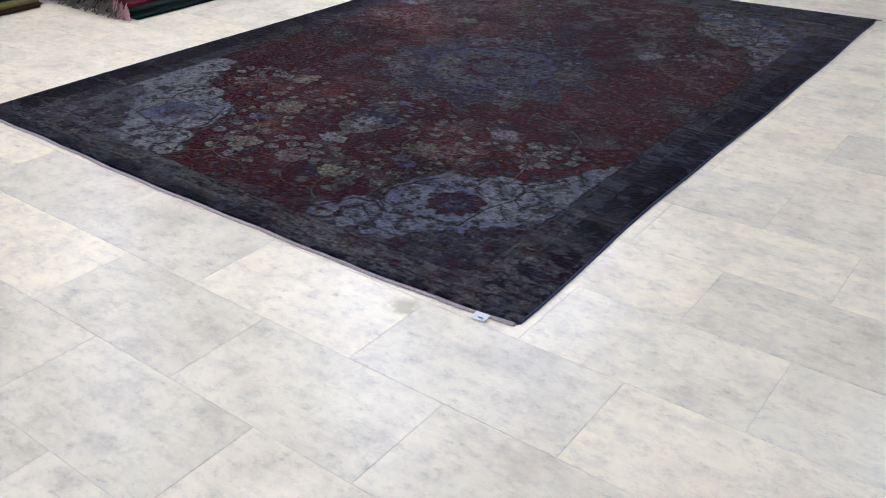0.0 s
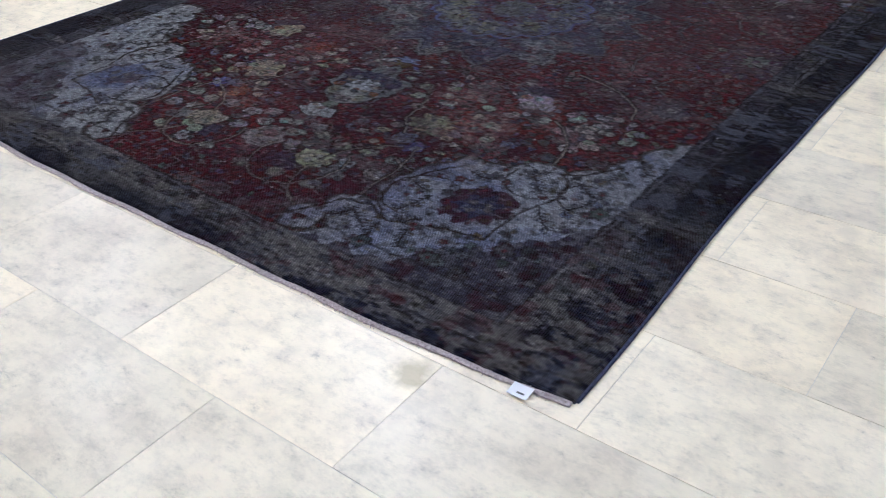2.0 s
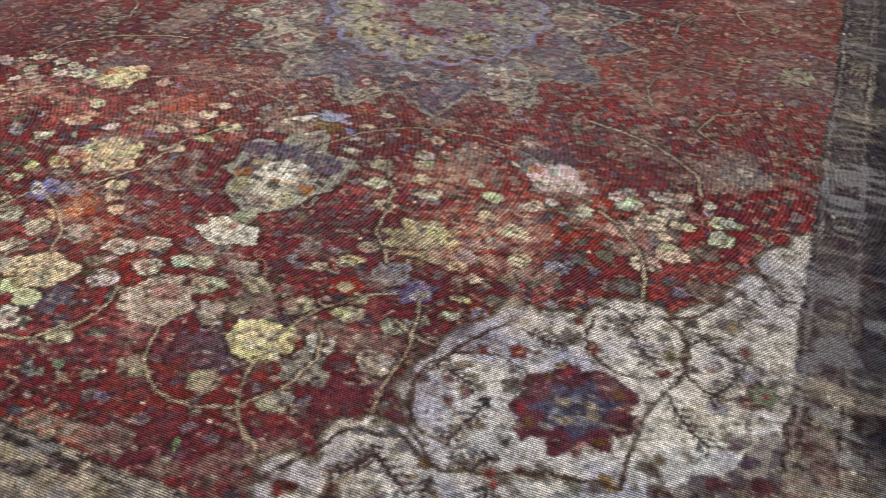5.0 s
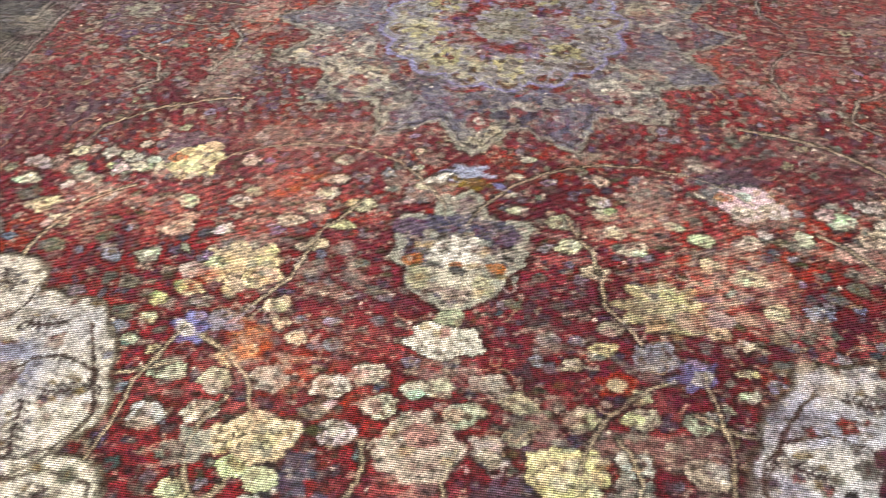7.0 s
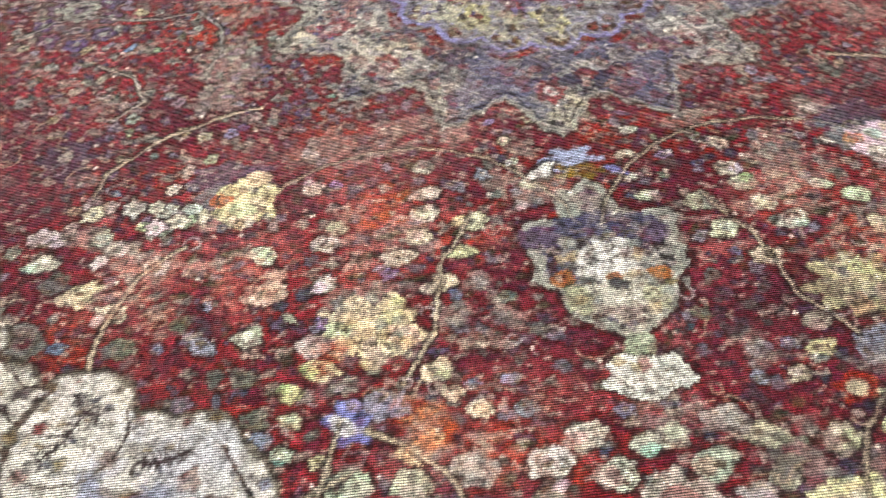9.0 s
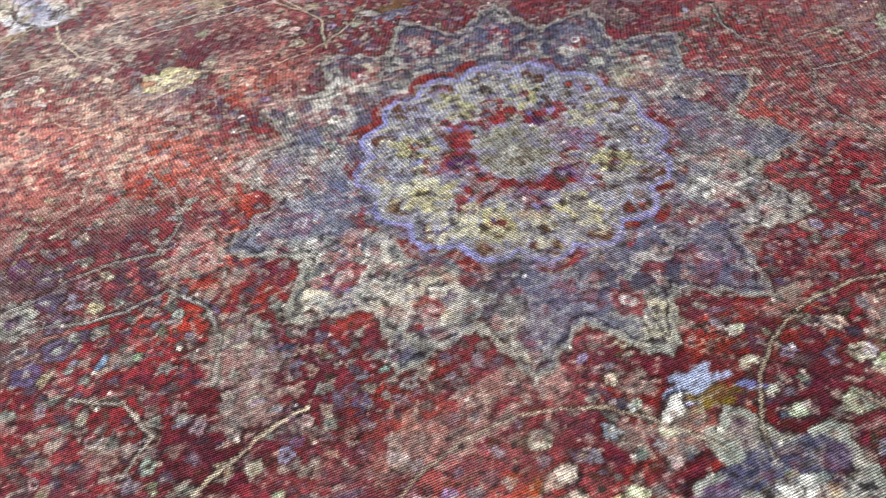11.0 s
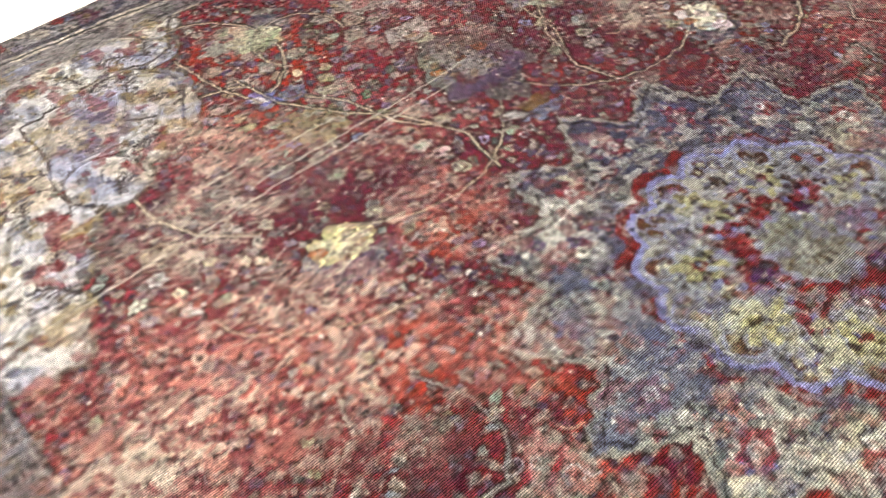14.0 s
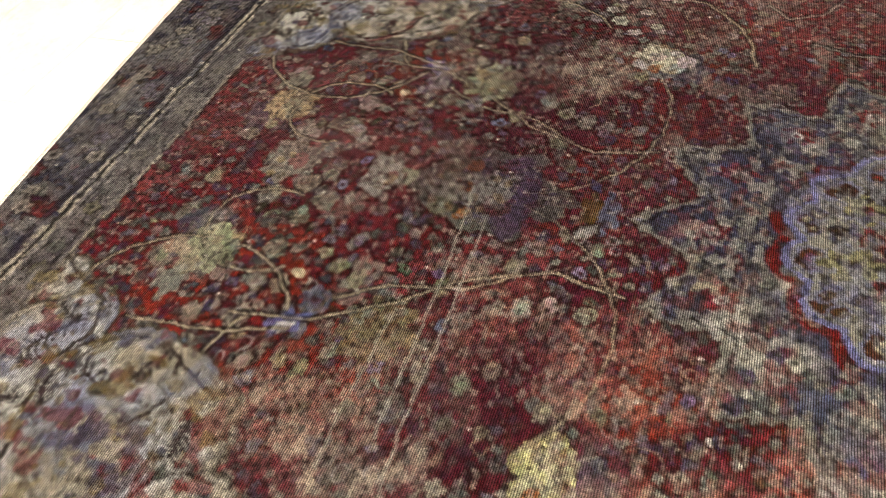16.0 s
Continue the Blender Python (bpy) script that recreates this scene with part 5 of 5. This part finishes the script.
bar = part("print_bar", box_bm(-0.004, 0.012, -0.009, -0.005, 0.0066, 0.0072), INK, tag)


# ---- piles of folded rugs beyond ----
def rug_stack(at, w, d, layers, label, turn=0.0):
    st = empty("folded_rug_stack")
    z = 0.001
    r = random.Random(int(abs(at[0]) * 100))
    for k, (h, mat) in enumerate(layers):
        o = r.uniform(-0.015, 0.015)
        bm = box_bm(-w + o, w + o, -d + o, d - o, z, z + h, min(h * 0.42, 0.02))
        bmesh.ops.subdivide_edges(bm, edges=[e for e in bm.edges if e.calc_length() > 0.3], cuts=9, use_grid_fill=True)
        for q in bm.verts:
            q.co.x += 0.008 * noise.noise(q.co * 5)
            q.co.y += 0.008 * noise.noise(q.co * 5 + Vector((9, 0, 0)))
        part("folded_rug", bm, mat, st, "", True)
        z += h
    st.matrix_basis = pose(*at, 0, 0, 0, turn)
    tagged(st, label, "rug stack", "folded rug stacks")
    return st


DGREEN = fibre("dark_green_wool", (0.006, 0.012, 0.010), (0.022, 0.04, 0.032))
CRIMSON = fibre("crimson_wool", (0.10, 0.008, 0.02), (0.22, 0.03, 0.05))
BROWN = fibre("brown_wool", (0.03, 0.018, 0.012), (0.09, 0.055, 0.035))
MOSS = fibre("moss_yellow_wool", (0.06, 0.05, 0.012), (0.20, 0.17, 0.06))
PINKF = fibre("pink_white_fringe", (0.35, 0.12, 0.15), (0.6, 0.45, 0.42))
stack = rug_stack((-3.22, 0.89), 1.05, 1.40, [(0.045, DGREEN), (0.03, DGREEN), (0.04, CRIMSON), (0.035, BROWN)], "stack of folded dark green and crimson rugs on the floor")
bm = bmesh.new()
for k in range(80):
    x, z = -2.215 + 0.0 * k, 0.012 + 0.0
    y0 = -1.41 + r2.uniform(-0.004, 0.004)
    xx = 0.99 + r2.uniform(-0.10, 0.05)
    za = r2.uniform(0.02, 0.11)
    p0, p1 = Vector((xx, y0, za)), Vector((xx + r2.uniform(-0.02, 0.03), y0 - 0.012, max(0.004, za - r2.uniform(0.03, 0.06))))
    sd = Vector((0.0018, 0, 0))
    up = Vector((0, -0.004, 0.002))
    q = [bm.verts.new(w) for w in (p0 - sd, p0 + sd, p1 + sd, p1 - sd, p0 + up, p1 + up)]
    bm.faces.new((q[0], q[3], q[5], q[4])), bm.faces.new((q[1], q[4], q[5], q[2]))
tagged(part("fringe", bm, PINKF, stack, "pink and white knotted fringe"), kind="stuff")
bm = bmesh.new()
for k in range(420):
    xx, za = r2.uniform(-0.95, 1.0), r2.uniform(0.012, 0.09)
    p0, p1 = Vector((xx, -1.385, za + 0.015)), Vector((xx + r2.uniform(-0.03, 0.03), -1.40 - r2.uniform(0.01, 0.05), max(0.003, za - 0.03)))
    sd, up = Vector((0.0025, 0, 0)), Vector((0, -0.004, 0.004))
    q = [bm.verts.new(w) for w in (p0 - sd, p0 + sd, p1 + sd, p1 - sd, p0 + up, p1 + up)]
    bm.faces.new((q[0], q[3], q[5], q[4])), bm.faces.new((q[1], q[4], q[5], q[2]))
tagged(part("end_fringe", bm, fibre("grey_brown_fringe", (0.05, 0.045, 0.035), (0.22, 0.20, 0.16)), stack, "matted grey-brown fringe"), kind="stuff")
rug_stack((-3.99, -1.75), 1.10, 1.10, [(0.04, BROWN), (0.035, MOSS), (0.04, DGREEN), (0.03, MOSS)], "stack of folded moss and brown rugs on the floor")

# ---- marble tiles: running bond, each tile a piece ----
TW, TD, GAP = 0.616, 0.3275, 0.0013
TURN = radians(0.9)  # the bond runs a little askew to the rug
PIVOT = (1.68, -1.795)


def tile_mesh(w, d):
    b = 0.0004
    bm = bmesh.new()
    lo = [bm.verts.new(p) for p in ((-w, -d, -0.012), (w, -d, -0.012), (w, d, -0.012), (-w, d, -0.012))]
    md = [bm.verts.new(p) for p in ((-w, -d, -b), (w, -d, -b), (w, d, -b), (-w, d, -b))]
    hi = [bm.verts.new(p) for p in ((-w + b, -d + b, 0), (w - b, -d + b, 0), (w - b, d - b, 0), (-w + b, d - b, 0))]
    for q in range(4):
        r = (q + 1) % 4
        bm.faces.new((lo[q], lo[r], md[r], md[q])), bm.faces.new((md[q], md[r], hi[r], hi[q]))
    bm.faces.new(hi)
    return bm


bm = tile_mesh(TW / 2 - GAP / 2, TD / 2 - GAP / 2)
tile_me = bpy.data.meshes.new("marble_tile")
bm.to_mesh(tile_me)
bm.free()
tile_me.materials.append(MARBLE)
stained_me = tile_me.copy()
stained_me.materials[0] = STAINED
grey_me = tile_me.copy()
grey_me.materials[0] = GREY_MARBLE
GREY_TILES = ((-3, 0.77), (-4, 0.47), (-2, 0.44), (-3, 0.15), (1, 1.99))  # course and middle of the darker tiles
rest_v, rest_f = [], []
unit_v = [tuple(q.co) for q in tile_me.vertices]
unit_f = [tuple(p.vertices) for p in tile_me.polygons]
count = 0
for j in range(int((Y0 + 1.795) / TD) - 1, int((Y1 + 1.795) / TD) + 1):
    shift = 0.448 if j % 2 else 0.137
    for i in range(int((X0 - shift) / TW) - 1, int((X1 - shift) / TW) + 1):
        dx, dy = shift + (i + 0.5) * TW - PIVOT[0], -1.795 + (j + 0.5) * TD - PIVOT[1]
        x, y = PIVOT[0] + dx * math.cos(TURN) - dy * math.sin(TURN), PIVOT[1] + dx * math.sin(TURN) + dy * math.cos(TURN)
        if not (X0 + 0.16 < x < X1 - 0.16 and Y0 < y < Y1):
            continue
        under = -1.2 < x < 1.0 and -1.5 < y < 1.6
        near = -4.3 < x < 3.2 and -4.2 < y < 2.6 and not under and not (x < -2.2 and y < -2.6)
        dz = r2.uniform(-0.0004, 0.0004)
        if near and count < 300:
            ob = new("marble_tile", stained_me if j == -1 and 0.5 < x < 1.2 else grey_me if any(j == q and abs(x - p) < 0.2 for q, p in GREY_TILES) else tile_me)
            ob.parent = floor
            ob.location = (x, y, dz)
            ob.rotation_euler = (0, 0, TURN)
            count += 1
        else:
            b0 = len(rest_v)
            rest_v += [(a * math.cos(TURN) - b * math.sin(TURN) + x, a * math.sin(TURN) + b * math.cos(TURN) + y, c + dz) for a, b, c in unit_v]
            rest_f += [tuple(q + b0 for q in f) for f in unit_f]
me = bpy.data.meshes.new("marble_tiles")
me.from_pydata(rest_v, [], rest_f)
me.materials.append(MARBLE)
rest = new("marble_tiles", me)
rest.parent = floor
tagged(rest, kind="stuff")
